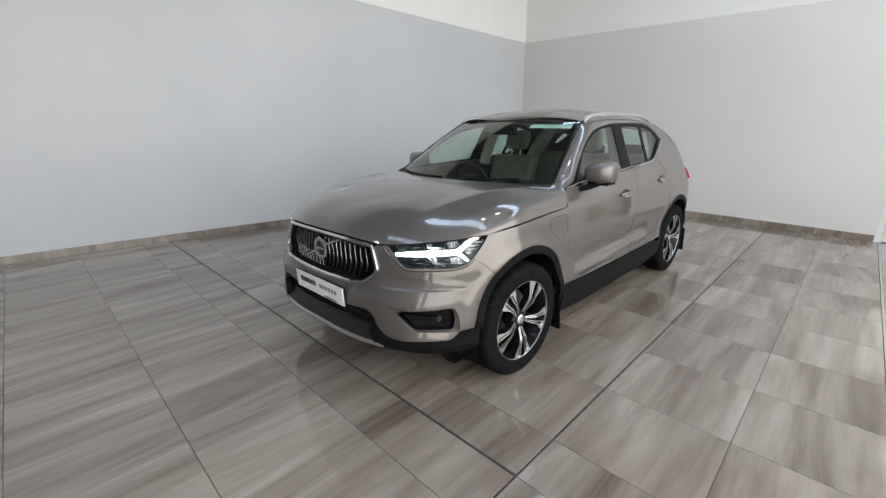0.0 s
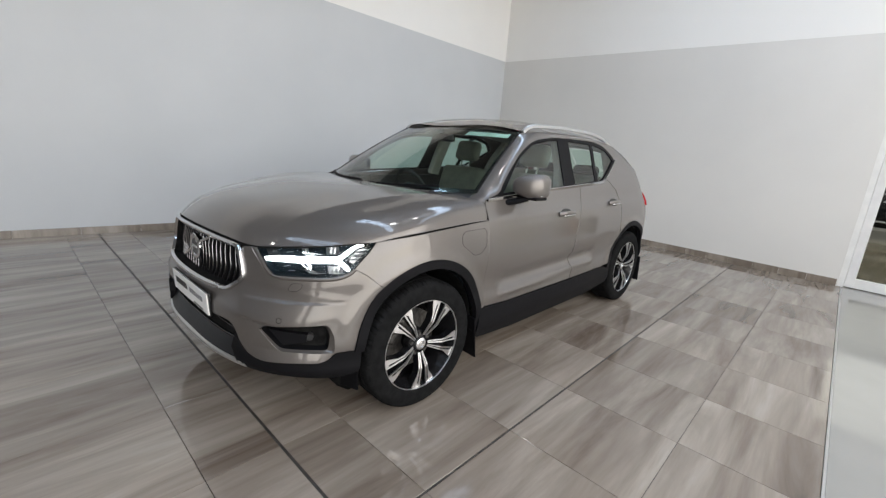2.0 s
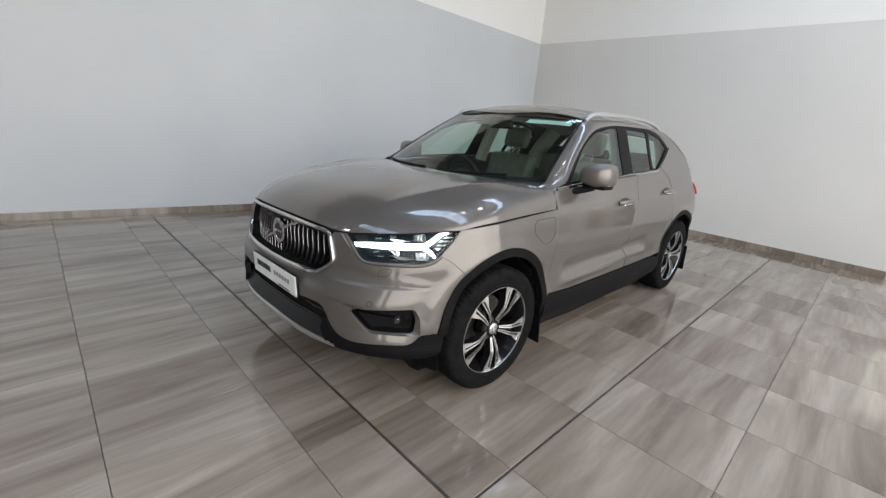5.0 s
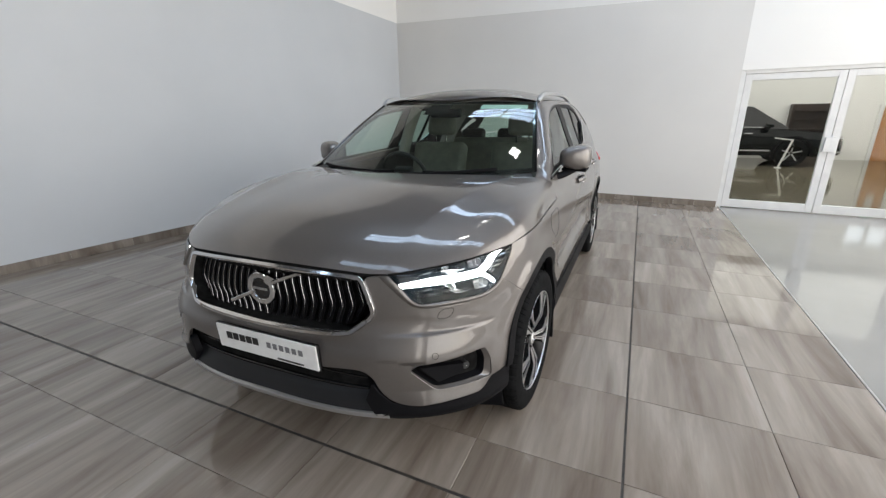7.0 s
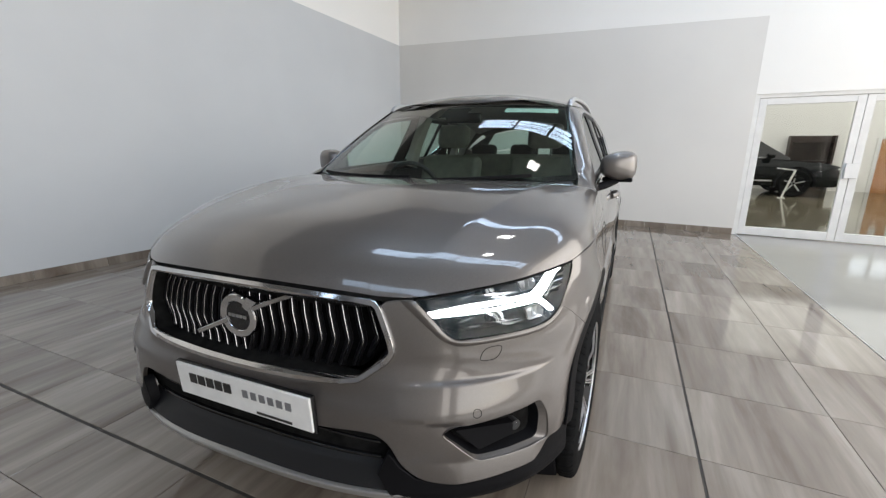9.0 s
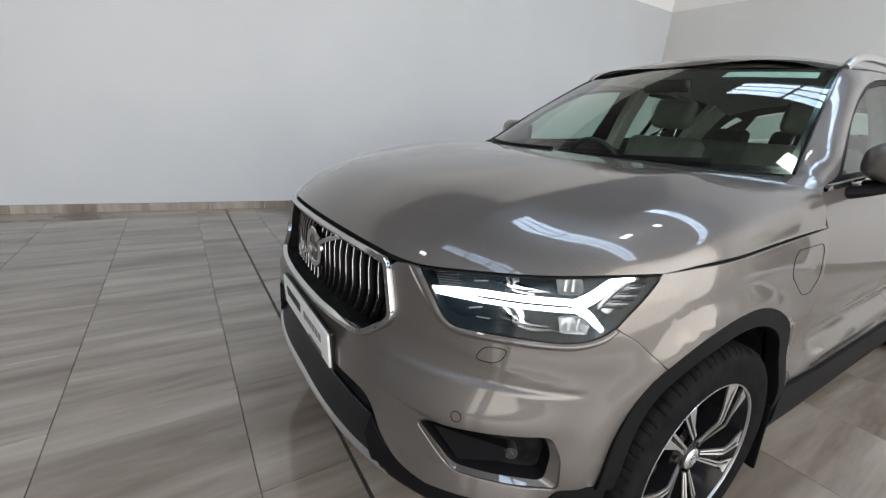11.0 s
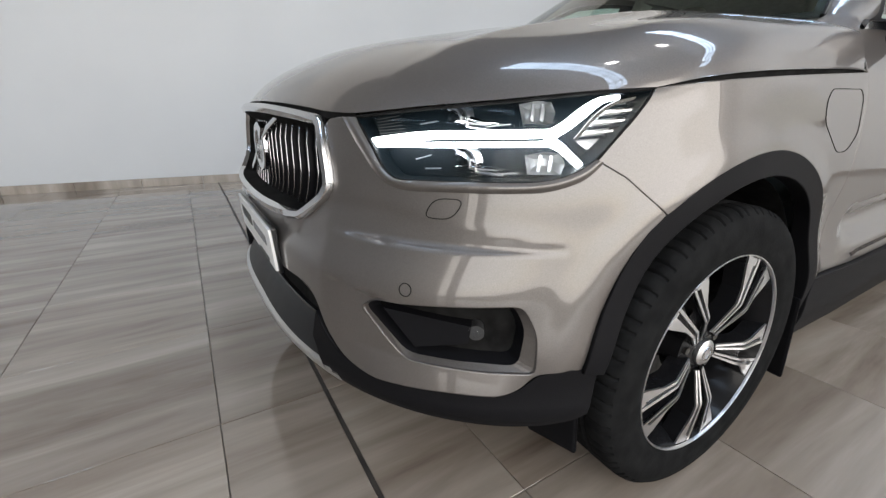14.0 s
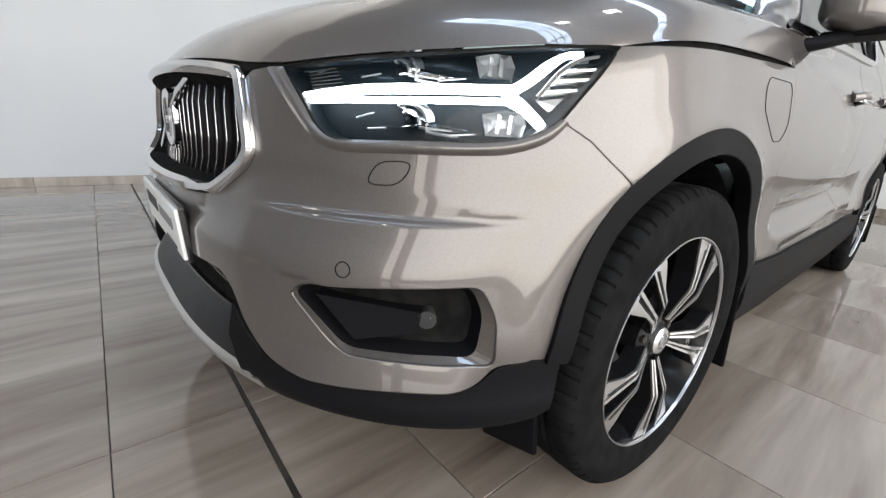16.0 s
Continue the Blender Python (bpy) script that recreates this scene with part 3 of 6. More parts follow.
HL = spline(HL_TOP, 4)[:-1] + spline(HL_REAR, 3)[:-1] + spline(HL_LOW, 3)[:-1]
SEAM = [(0.988, 0.807), (1.037, 0.779), arch(0.462, 0.0, 126, 127, 1)[0]]
EDGE = spline([(0.0, 0.894), (0.10, 0.8938), (0.25, 0.890), (0.40, 0.881), (0.47, 0.874), (0.553, 0.871)], 4)
BON_SIDE = spline([(1.089, 0.921), (1.18, 0.931), (1.34, 0.943), (1.6, 0.958), (1.86, 0.972)], 5)
GR_TOP = [(0.0, 0.894), (0.10, 0.8935), (0.25, 0.889), (0.40, 0.879), (0.455, 0.872)]
GR_SIDE = [(0.470, 0.857), (0.486, 0.81), (0.503, 0.745), (0.500, 0.727)]
GR_LOW = [(0.485, 0.706), (0.42, 0.660), (0.40, 0.652), (0.2, 0.642), (0.0, 0.638)]
GR = spline(GR_TOP, 4) + spline(GR_SIDE, 3) + spline(GR_LOW, 4)
FOG = rounded([(0.606, 0.525), (0.630, 0.543), (0.76, 0.553), (0.868, 0.559), (0.889, 0.51), (0.880, 0.437), (0.77, 0.442), (0.690, 0.443)], 0.020)
FOG_OUT = rounded([(0.600, 0.527), (0.628, 0.548), (0.76, 0.558), (0.882, 0.564), (0.907, 0.51), (0.908, 0.427), (0.77, 0.434), (0.687, 0.436)], 0.020)
LOW = spline([(0.0, 0.500), (0.25, 0.505), (0.40, 0.522), (0.445, 0.519), (0.474, 0.498), (0.507, 0.436), (0.548, 0.397), (0.607, 0.384), (0.67, 0.385), (0.764, 0.389), (0.860, 0.391), (0.884, 0.401), (0.912, 0.430), (0.965, 0.436)], 4)

# front bumper, one mesh round the nose
arc_f = arch(0.462, 0.0, 169, 126, 8)
half = LOW + arc_f[:] + SEAM[::-1][1:-1] + HL_LOW[:-1] + [(0.553, 0.871), (0.51, 0.870), (0.482, 0.866)] + [q for q in spline(GR_SIDE, 3)] + spline(GR_LOW, 4)
half = [q for i, q in enumerate(half) if i == 0 or math.dist(q, half[i - 1]) > 0.004]
ring = half + [(-s, z) for s, z in half[::-1]]
ring = [q for i, q in enumerate(ring) if i == 0 or math.dist(q, ring[i - 1]) > 0.003]


def flare(s, z):
    """How far the skin swells out round a wheel arch."""
    y = even_skin(abs(s), z)[1]
    r = min(math.hypot(y, z - HUB), math.hypot(y - 2.702, z - HUB))
    return 0.012 * math.exp(-(((r - 0.455) / 0.042) ** 2))


def wing_at(s, z):
    return skin_at(s, z, flare(s, z))


def bumper_at(s, z):
    """The nose with a wedge-shaped hollow over a crease under the lamps."""
    k = abs(s)
    # ledge under the fog lamp that leans out to its lower edge, and the hollow below the crease beside it
    reach = min(max((k - 0.50) / 0.14, 0), 1) * min(max((0.905 - k) / 0.06, 0), 1)
    if z < 0.442:
        return skin_at(s, z, 0.020 * min((0.442 - z) / 0.055, 1.1) * reach + flare(s, z))
    lip_z = 0.556 + 0.02 * min(max((0.62 - k) / 0.16, 0), 1)
    if k < 0.66 and z < lip_z:
        side = min(max((k - 0.46) / 0.10, 0), 1) * min(max((0.66 - k) / 0.03, 0), 1)
        return skin_at(s, z, -0.009 * side * math.exp(-(lip_z - z) / 0.045) * min((lip_z - z) / 0.004, 1))
    fade = min(max((k - 0.50) / 0.22, 0), 1)
    tall = 0.066 * min(max((0.964 - k) / 0.33, 0), 1)
    if tall < 0.002 or fade <= 0 or not 0.649 < z < 0.658 + tall:
        return skin_at(s, z, flare(s, z))
    up = (z - 0.658) / tall
    ramp_in = 1 - up if up > 0 else (z - 0.649) / 0.009
    return skin_at(s, z, -0.20 * tall * fade * ramp_in + flare(s, z))


panel("front_bumper", bumper_at, ring, PAINT, car, holes=[FOG_OUT[::-1], [(-s, z) for s, z in FOG_OUT]], step=0.0125, gap=0.003, rim=0.014)

# wings
wing = spline(HL_REAR[::-1], 3)[:-1] + BON_SIDE + [(1.852, 0.9), (1.845, 0.75), (1.84, 0.55), (1.85, 0.455), (1.81, 0.45)] + arch(0.462, 0.0, 14, 126, 22)[:] + SEAM[::-1][1:-1]
panel("wing", wing_at, wing, PAINT, car, step=0.03, gap=0.0016, rim=0.014, mirror=True)

# bonnet: a patch between nose edge, shut lines, spine and cowl
SPINE = curve1([0.0, 0.023, 0.064, 0.127, 0.241, 0.439, 0.66, 1.0], [0.893, 0.917, 0.951, 0.986, 1.029, 1.067, 1.096, 1.115])
EDGE_ALL = EDGE[:-1] + spline(HL_TOP, 4)


def along(line, t):
    k = min(max(t, 0), 1) * (len(line) - 1)
    i = min(int(k), len(line) - 2)
    return tuple(a + (b - a) * (k - i) for a, b in zip(line[i], line[i + 1]))


EDGE_EVEN = []
for i in range(61):
    s = 1.089 * i / 60
    j = max(q for q in range(len(EDGE_ALL)) if EDGE_ALL[q][0] <= s + 1e-9)
    j = min(j, len(EDGE_ALL) - 2)
    (s0, z0), (s1, z1) = EDGE_ALL[j], EDGE_ALL[j + 1]
    EDGE_EVEN.append((s, z0 + (z1 - z0) * (s - s0) / (s1 - s0)))
COWL_Z = curve1([0, 0.5, 0.78, 0.88, 0.94, 0.967, 0.985, 1.0], [1.115, 1.112, 1.102, 1.090, 1.076, 1.060, 1.025, 0.972])


def bonnet_at(u, v):
    sg, u = (1 if u >= 0 else -1), abs(u)
    front = even_skin(*along(EDGE_EVEN, u))
    side = even_skin(*along(BON_SIDE, v))
    rear = np.array((0.872 * u, 0.20 + 0.287 * min(1, u / 0.967) ** 2, COWL_Z(u)))
    if u > 0.999:
        rear = even_skin(*BON_SIDE[-1])
    spine = np.array((0.0, -0.762 + 0.962 * v, SPINE(v)))
    k = u ** (7 + 5 * min(max(v, 0), 1))
    c00, c01, c10, c11 = even_skin(0, 0.893), np.array((0, 0.20, 1.115)), even_skin(*HL_TOP[-1]), even_skin(*BON_SIDE[-1])
    p = (1 - v) * front + v * rear + (1 - k) * spine + k * side - (1 - v) * ((1 - k) * c00 + k * c10) - v * ((1 - k) * c01 + k * c11)
    fade = math.sin(math.pi * min(max(v, 0), 1)) ** 0.7 if 0 < v < 1 else 0.0
    # flat middle, a fold that runs from the lamp to the screen pillar, and flanks that fall away from it
    off = u - 0.50 - 0.30 * v
    past = (off + math.hypot(off, 0.006)) / 2
    fold = 0.046 * math.exp(-past / 0.21) - 0.037 * (1 - u**6)
    shoulder = 0.012 * math.exp(-(((u - 0.86) / 0.12) ** 2)) * math.exp(-(((v - 0.32) / 0.28) ** 2))
    p = p + np.array((0, 0, (fold + shoulder) * fade))
    return slew((sg * p[0], p[1], p[2]))


def bonnet_full(a, v):
    """Stations packed towards the rolled edges."""
    return bonnet_at(a * (1.5 - 0.5 * a * a), v)


grid("bonnet", bonnet_full, 110, 56, PAINT, car, u=(-0.985, 0.985), v=(0.004, 0.99))


# folded hem under the bonnet's edge
for sgn in (1, -1):
    path = [skin_at(sgn * s, z + 0.002, -0.011) for s, z in BON_SIDE]
    sweep("bonnet_hem", path, bar(0.004, 0.011), LINER, car)
sweep("bonnet_hem", [skin_at(s, z - 0.003, -0.010) for s, z in [(-a, b) for a, b in EDGE[::-1]] + EDGE[1:]], bar(0.006, 0.008), LINER, car)

# inner shell that closes the gaps
def shell_at(s, z):
    return skin_at(s, z, -0.045)


grid("inner_shell", shell_at, 60, 10, LINER, car, u=(-0.98, 0.98), v=(0.26, 0.60), normals=False)
for sgn in (1, -1):
    grid("inner_shell", lambda u, v: skin_at(sgn * u, v, -0.05), 40, 8, LINER, car, u=(S_SIDE + 0.5, S_SIDE + 2.15), v=(0.25, 1.04), normals=False)

# doors
DOOR_F = rounded([(1.858, 0.972), (1.853, 0.9), (1.846, 0.75), (1.842, 0.55), (1.852, 0.452), (2.10, 0.438), (2.925, 0.436), (2.93, 0.60), (2.925, 0.77), (2.985, 0.93), (3.055, 1.05), (3.08, 1.148), (2.4, 1.113), (1.868, 1.078)], 0.02)
DOOR_R = rounded([(2.935, 0.436), (3.50, 0.44), (3.60, 0.452)] + arch(0.462, 2.702, 166, 129, 8) + [(3.79, 0.80), (3.80, 0.98), (3.76, 1.10), (3.60, 1.20), (3.5, 1.17), (3.085, 1.149), (3.06, 1.05), (2.99, 0.93), (2.935, 0.77), (2.94, 0.60)], 0.02)


def side_at(s, z):
    """The flank with the scooped lower door."""
    y = s - S_SIDE
    line = 0.50 + 0.035 * min(max((y - 0.6) / 1.4, 0), 1)
    scoop = -0.030 * math.exp(-(((z - line - 0.066) / 0.044) ** 2)) + 0.017 * math.exp(-(((z - line + 0.004) / 0.022) ** 2))
    fade = min(max((y - 0.58) / 0.12, 0), 1) * min(max((1.98 - y) / 0.12, 0), 1)
    return skin_at(s, z, scoop * fade * fade * (3 - 2 * fade) + flare(s, z))


for nm, pts in (("front_door", DOOR_F), ("rear_door", DOOR_R)):
    doors = panel(nm, side_at, pts, PAINT, car, step=0.032, gap=0.0022, rim=0.014, mirror=True)
    for d in doors:
        sg = 1 if d is doors[0] else -1
        y, z = (1.40, 0.962) if nm == "front_door" else (2.28, 1.002)
        # flat black oval on the skin, painted shade in place of a hollow
        cup = [(0.085 * math.cos(a), 0.030 * math.sin(a)) for a in np.linspace(0, 2 * math.pi, 20, endpoint=False)]
        V = [skin_at(sg * (S_SIDE + y + a), z + b, 0.0025) for a, b in cup] + [skin_at(sg * (S_SIDE + y), z - 0.004, 0.003)]
        mesh_object("handle_shade", V, [(i, (i + 1) % 20, 20) if sg > 0 else ((i + 1) % 20, i, 20) for i in range(20)], GLOSSBLACK, d, "flat black patch for the shade behind the handle")
        path = spline([skin_at(sg * (S_SIDE + y + a), z + b, o) for a, b, o in ((-0.105, -0.004, 0.004), (-0.07, 0.002, 0.028), (0.0, 0.006, 0.038), (0.07, 0.004, 0.03), (0.11, 0.0, 0.006))], 4)
        sweep("handle", path, oval(0.011, 0.017), PAINT, d)
        sweep("handle_strip", [np.array(p) + np.array((sg * 0.006, 0, -0.016)) for p in path[3:-3]], oval(0.006, 0.005), CHROME, d, "chrome strip")

# rear quarter and tail
QUARTER = [(3.61, 1.20), (3.77, 1.10), (3.81, 0.98), (3.80, 0.80)] + arch(0.462, 2.702, 127, 25, 18) + [(4.55, 0.50), (5.2, 0.50), (5.42, 0.52), (5.42, 1.12), (4.72, 1.14), (4.68, 1.21), (4.46, 1.235), (4.28, 1.32), (4.04, 1.445), (3.82, 1.498), (3.56, 1.512), (3.56, 1.499), (3.68, 1.485), (3.77, 1.448), (3.85, 1.40), (3.889, 1.362)]
panel("rear_quarter", wing_at, QUARTER, PAINT, car, step=0.04, gap=0.002, mirror=True)
REARB = arch(0.462, 2.702, 24, -12, 6) + [(4.7, 0.26), (5.42, 0.26), (5.42, 0.51), (4.55, 0.495)]
panel("rear_bumper", lambda s, z: skin_at(s, z, 0.01), REARB, CLAD, car, step=0.05, mirror=True)
LAMP = rounded([(4.40, 0.95), (4.60, 0.92), (4.86, 0.94), (4.80, 1.03), (4.70, 1.10), (4.66, 1.20), (4.60, 1.19), (4.58, 1.07), (4.44, 1.02)], 0.02)
panel("tail_lamp", lambda s, z: skin_at(s, z, 0.014), LAMP, RED_LENS, car, step=0.03, rim=0.02, mirror=True, label="red rear lamp lens")

# cladding: wheel arch rings, sills and the lower front
for nm, y0, a0, a1, r0 in (("front_arch_trim", 0.0, -6, 169, 0.415), ("rear_arch_trim", 2.702, 6, 186, 0.418)):
    outer = arch(0.460, y0, a0, a1, 40)
    inner = arch(r0, y0, a0, a1, 40)
    panel(nm, lambda s, z: skin_at(s, z, 0.012), outer + inner[::-1], CLAD, car, step=0.022, rim=0.035, mirror=True)
SILL = [(1.815, 0.448), (2.10, 0.434), (2.6, 0.43), (3.15, 0.432), (3.42, 0.44), (3.66, 0.41), (3.66, 0.27), (3.3, 0.225), (2.2, 0.225), (1.83, 0.25), (1.80, 0.3), (1.805, 0.40)]
panel("sill_trim", lambda s, z: skin_at(s, z, 0.012 + 0.012 * math.exp(-(((z - 0.33) / 0.06) ** 2))), rounded(SILL, 0.01), CLAD, car, step=0.03, rim=0.03, mirror=True)
LOWER = [(0.45, 0.40), (0.475, 0.470), (0.498, 0.432), (0.540, 0.390), (0.605, 0.376), (0.67, 0.377), (0.764, 0.381), (0.860, 0.383), (0.886, 0.394), (0.914, 0.423), (0.965, 0.430), (1.0, 0.433), (1.018, 0.418), (1.014, 0.37), (1.008, 0.330), (0.985, 0.312), (0.938, 0.302), (0.88, 0.301), (0.819, 0.304), (0.709, 0.311), (0.63, 0.313), (0.56, 0.312), (0.515, 0.317), (0.48, 0.335)]
panel("lower_front_trim", lambda s, z: skin_at(s, z, 0.004 + 0.016 * math.exp(-(((z - 0.33) / 0.04) ** 2))), LOWER, CLAD, car, step=0.025, rim=0.03, mirror=True)
under = box_bm((-0.62, -0.5, 0.22), (0.66, 3.3, 0.27), 0.03)
part("underbody", under, LINER, car)

# lower intake with its mesh back, bars and the satin lip
grid("lower_intake", lambda s, z: skin_at(s, z, -0.075), 40, 8, LINER, car, u=(-0.56, 0.56), v=(0.34, 0.54))
for z, o in ((0.468, -0.05), (0.425, -0.045)):
    sweep("intake_bar", [skin_at(s, z, o) for s in np.linspace(-0.46, 0.46, 31)], bar(0.010, 0.004), GLOSSBLACK, car)
for s in np.linspace(-0.42, 0.42, 29):
    sweep("intake_rib", [skin_at(s, z, -0.06) for z in (0.395, 0.43, 0.46, 0.51)], bar(0.0025, 0.006), GLOSSBLACK, car, up=lambda i: (0, -1, 0))
grid("front_apron", lambda u, v: skin_at(u, 0.412 - 0.075 * v, -0.045 + 0.058 * v), 46, 8, APRON, car, u=(-0.52, 0.52), v=(0, 1), label="sloping dark grey apron under the intake")
lip = [skin_at(s, 0.334 - 0.008 * abs(s), 0.010) for s in np.linspace(-0.53, 0.53, 41)]
sweep("front_lip", lip, bar(0.009, 0.014), SATIN, car, label="satin silver skid strip", up=lambda i: (0, -0.35, 1))

# grille: frame, back, slats, badge
GR_RING = GR + [(-s, z) for s, z in GR[::-1][1:-1]]
GR_RING = [q for i, q in enumerate(GR_RING) if math.dist(q, GR_RING[i - 1]) > 0.003]


def ring_up(pts, off):
    P = [skin_at(s, z, off) for s, z in pts]
    return P, [normal_of(skin_at, s, z) for s, z in pts]


GP, GN = ring_up(inset(GR_RING, 0.012), 0.006)
grille = tagged(new("grille"), "", "")
grille.parent = car
sweep("grille_frame", GP, [(-0.012, -0.012), (-0.012, 0.004), (-0.008, 0.010), (0.004, 0.010), (0.008, 0.004), (0.010, -0.004)], CHROME, grille, closed=True, up=lambda i: GN[i], label="chrome surround")
sweep("grille_recess", GP, [(0.0095, -0.003), (0.0125, -0.070), (0.002, -0.070), (-0.002, -0.010)], LINER, grille, closed=True, up=lambda i: GN[i], label="dark recess wall")
panel("grille_back", lambda s, z: skin_at(s, z, -0.075), inset(GR_RING, 0.006), LINER, grille, step=0.05, rim=0)


def grille_z(s):
    k = abs(s)
    top = next(z0 + (z1 - z0) * (k - s0) / (s1 - s0) for (s0, z0), (s1, z1) in zip(GR_TOP + [(0.53, 0.858)], (GR_TOP + [(0.53, 0.858)])[1:]) if s0 <= k <= s1 + 1e-9)
    low = np.interp(k, [0, 0.2, 0.40, 0.42, 0.485, 0.5], [0.638, 0.642, 0.652, 0.660, 0.706, 0.73])
    return top, float(low)


for i in range(22):
    s = -0.4463 + 0.0425 * i
    sg = 1 if s >= 0 else -1
    top, low = grille_z(s)
    top, low = top - 0.026, low + 0.020
    if top - low < 0.05:
        continue
    shape = [(0.0, -0.013, -0.050), (0.18, -0.001, -0.044), (0.34, 0.0105, -0.040), (0.41, 0.0135, -0.039), (0.48, 0.0115, -0.039), (0.75, 0.001, -0.040), (1.0, -0.009, -0.046)]
    path = [skin_at(s + sg * d, low + f * (top - low), o) for f, d, o in shape]
    slat = sweep("grille_slat", path, oval(0.0095, 0.013, 12), SLAT, grille, up=lambda i: (0, -1, 0))[0]
    sweep("slat_edge", [p + np.array((0.006, -0.0095, 0)) for p in map(np.array, path)], oval(0.0014, 0.0026, 8), EDGE_METAL, slat, up=lambda i: (0, -1, 0), label="bright slat edge")
for ends_at in (((-0.205, 0.695), (-0.13, 0.727), (-0.060, 0.757)), ((0.045, 0.803), (0.12, 0.833), (0.205, 0.862))):
    sweep("badge_bar", [skin_at(s, z, -0.018) for s, z in ends_at], bar(0.007, 0.004), CHROME, grille, up=lambda i: (0, -1, 0), label="chrome diagonal bar")
badge = [np.array((0.056 * math.cos(a) - 0.012, -0.779 + 0.0021 * math.cos(a), 0.775 + 0.056 * math.sin(a))) for a in np.linspace(0, 2 * math.pi, 40, endpoint=False)]
sweep("badge_ring", badge, [(-0.013, -0.010), (-0.012, 0.004), (-0.009, 0.007), (0.009, 0.007), (0.012, 0.004), (0.013, -0.010)], CHROME, grille, closed=True, up=lambda i: (0, -1, 0), label="round chrome badge ring")
bm = bmesh.new()
bmesh.ops.create_cone(bm, segments=32, radius1=0.046, radius2=0.045, depth=0.02, cap_ends=True, matrix=pose(-0.012, -0.774, 0.775, 90, 0, 0))
disc = part("badge_disc", bm, GLOSSBLACK, grille)
for k in range(5):
    part("badge_band", box_bm((-0.047 + 0.0145 * k, -0.7865, 0.7705), (-0.0365 + 0.0145 * k, -0.7838, 0.7795)), SATIN, disc)
bm = bmesh.new()
tip = [(0.012, 0.810), (0.028, 0.798), (0.070, 0.830), (0.034, 0.840)]
fr = [bm.verts.new((x, -0.787, z)) for x, z in tip]
bk = [bm.verts.new((x, -0.771, z)) for x, z in tip]
bm.faces.new(fr), bm.faces.new(bk[::-1])
for i in range(4):
    bm.faces.new((fr[i], bk[i], bk[(i + 1) % 4], fr[(i + 1) % 4]))
part("badge_arrow", bm, CHROME, grille)

# plate with dark bars for its lettering
plate = thing("show_plate", "white dealer show plate with dark lettering bars, fixed to the bumper", "number plate")
plate.matrix_world = pose(-0.010, -0.829, 0.549, 3.5, 0, 1.6)
part("plate_panel", box_bm((-0.260, -0.004, -0.054), (0.260, 0.004, 0.055), 0.002), PLATE_WHITE, plate)
part("plate_holder", box_bm((-0.266, 0.003, -0.062), (0.266, 0.016, 0.058), 0.003), GLOSSBLACK, plate, "black holder")
for k in range(5):
    part("text_bar", box_bm((-0.205 + 0.036 * k, -0.0062, -0.004), (-0.176 + 0.036 * k, -0.0038, 0.028)), PLATE_BLACK, plate)
for k in range(6):
    part("text_bar", box_bm((0.014 + 0.032 * k, -0.0061, -0.002), (0.034 + 0.032 * k, -0.0038, 0.023)), PLATE_GREY, plate)
part("text_bar", box_bm((0.06, -0.0061, -0.046), (0.19, -0.0038, -0.039)), PLATE_BLACK, plate)

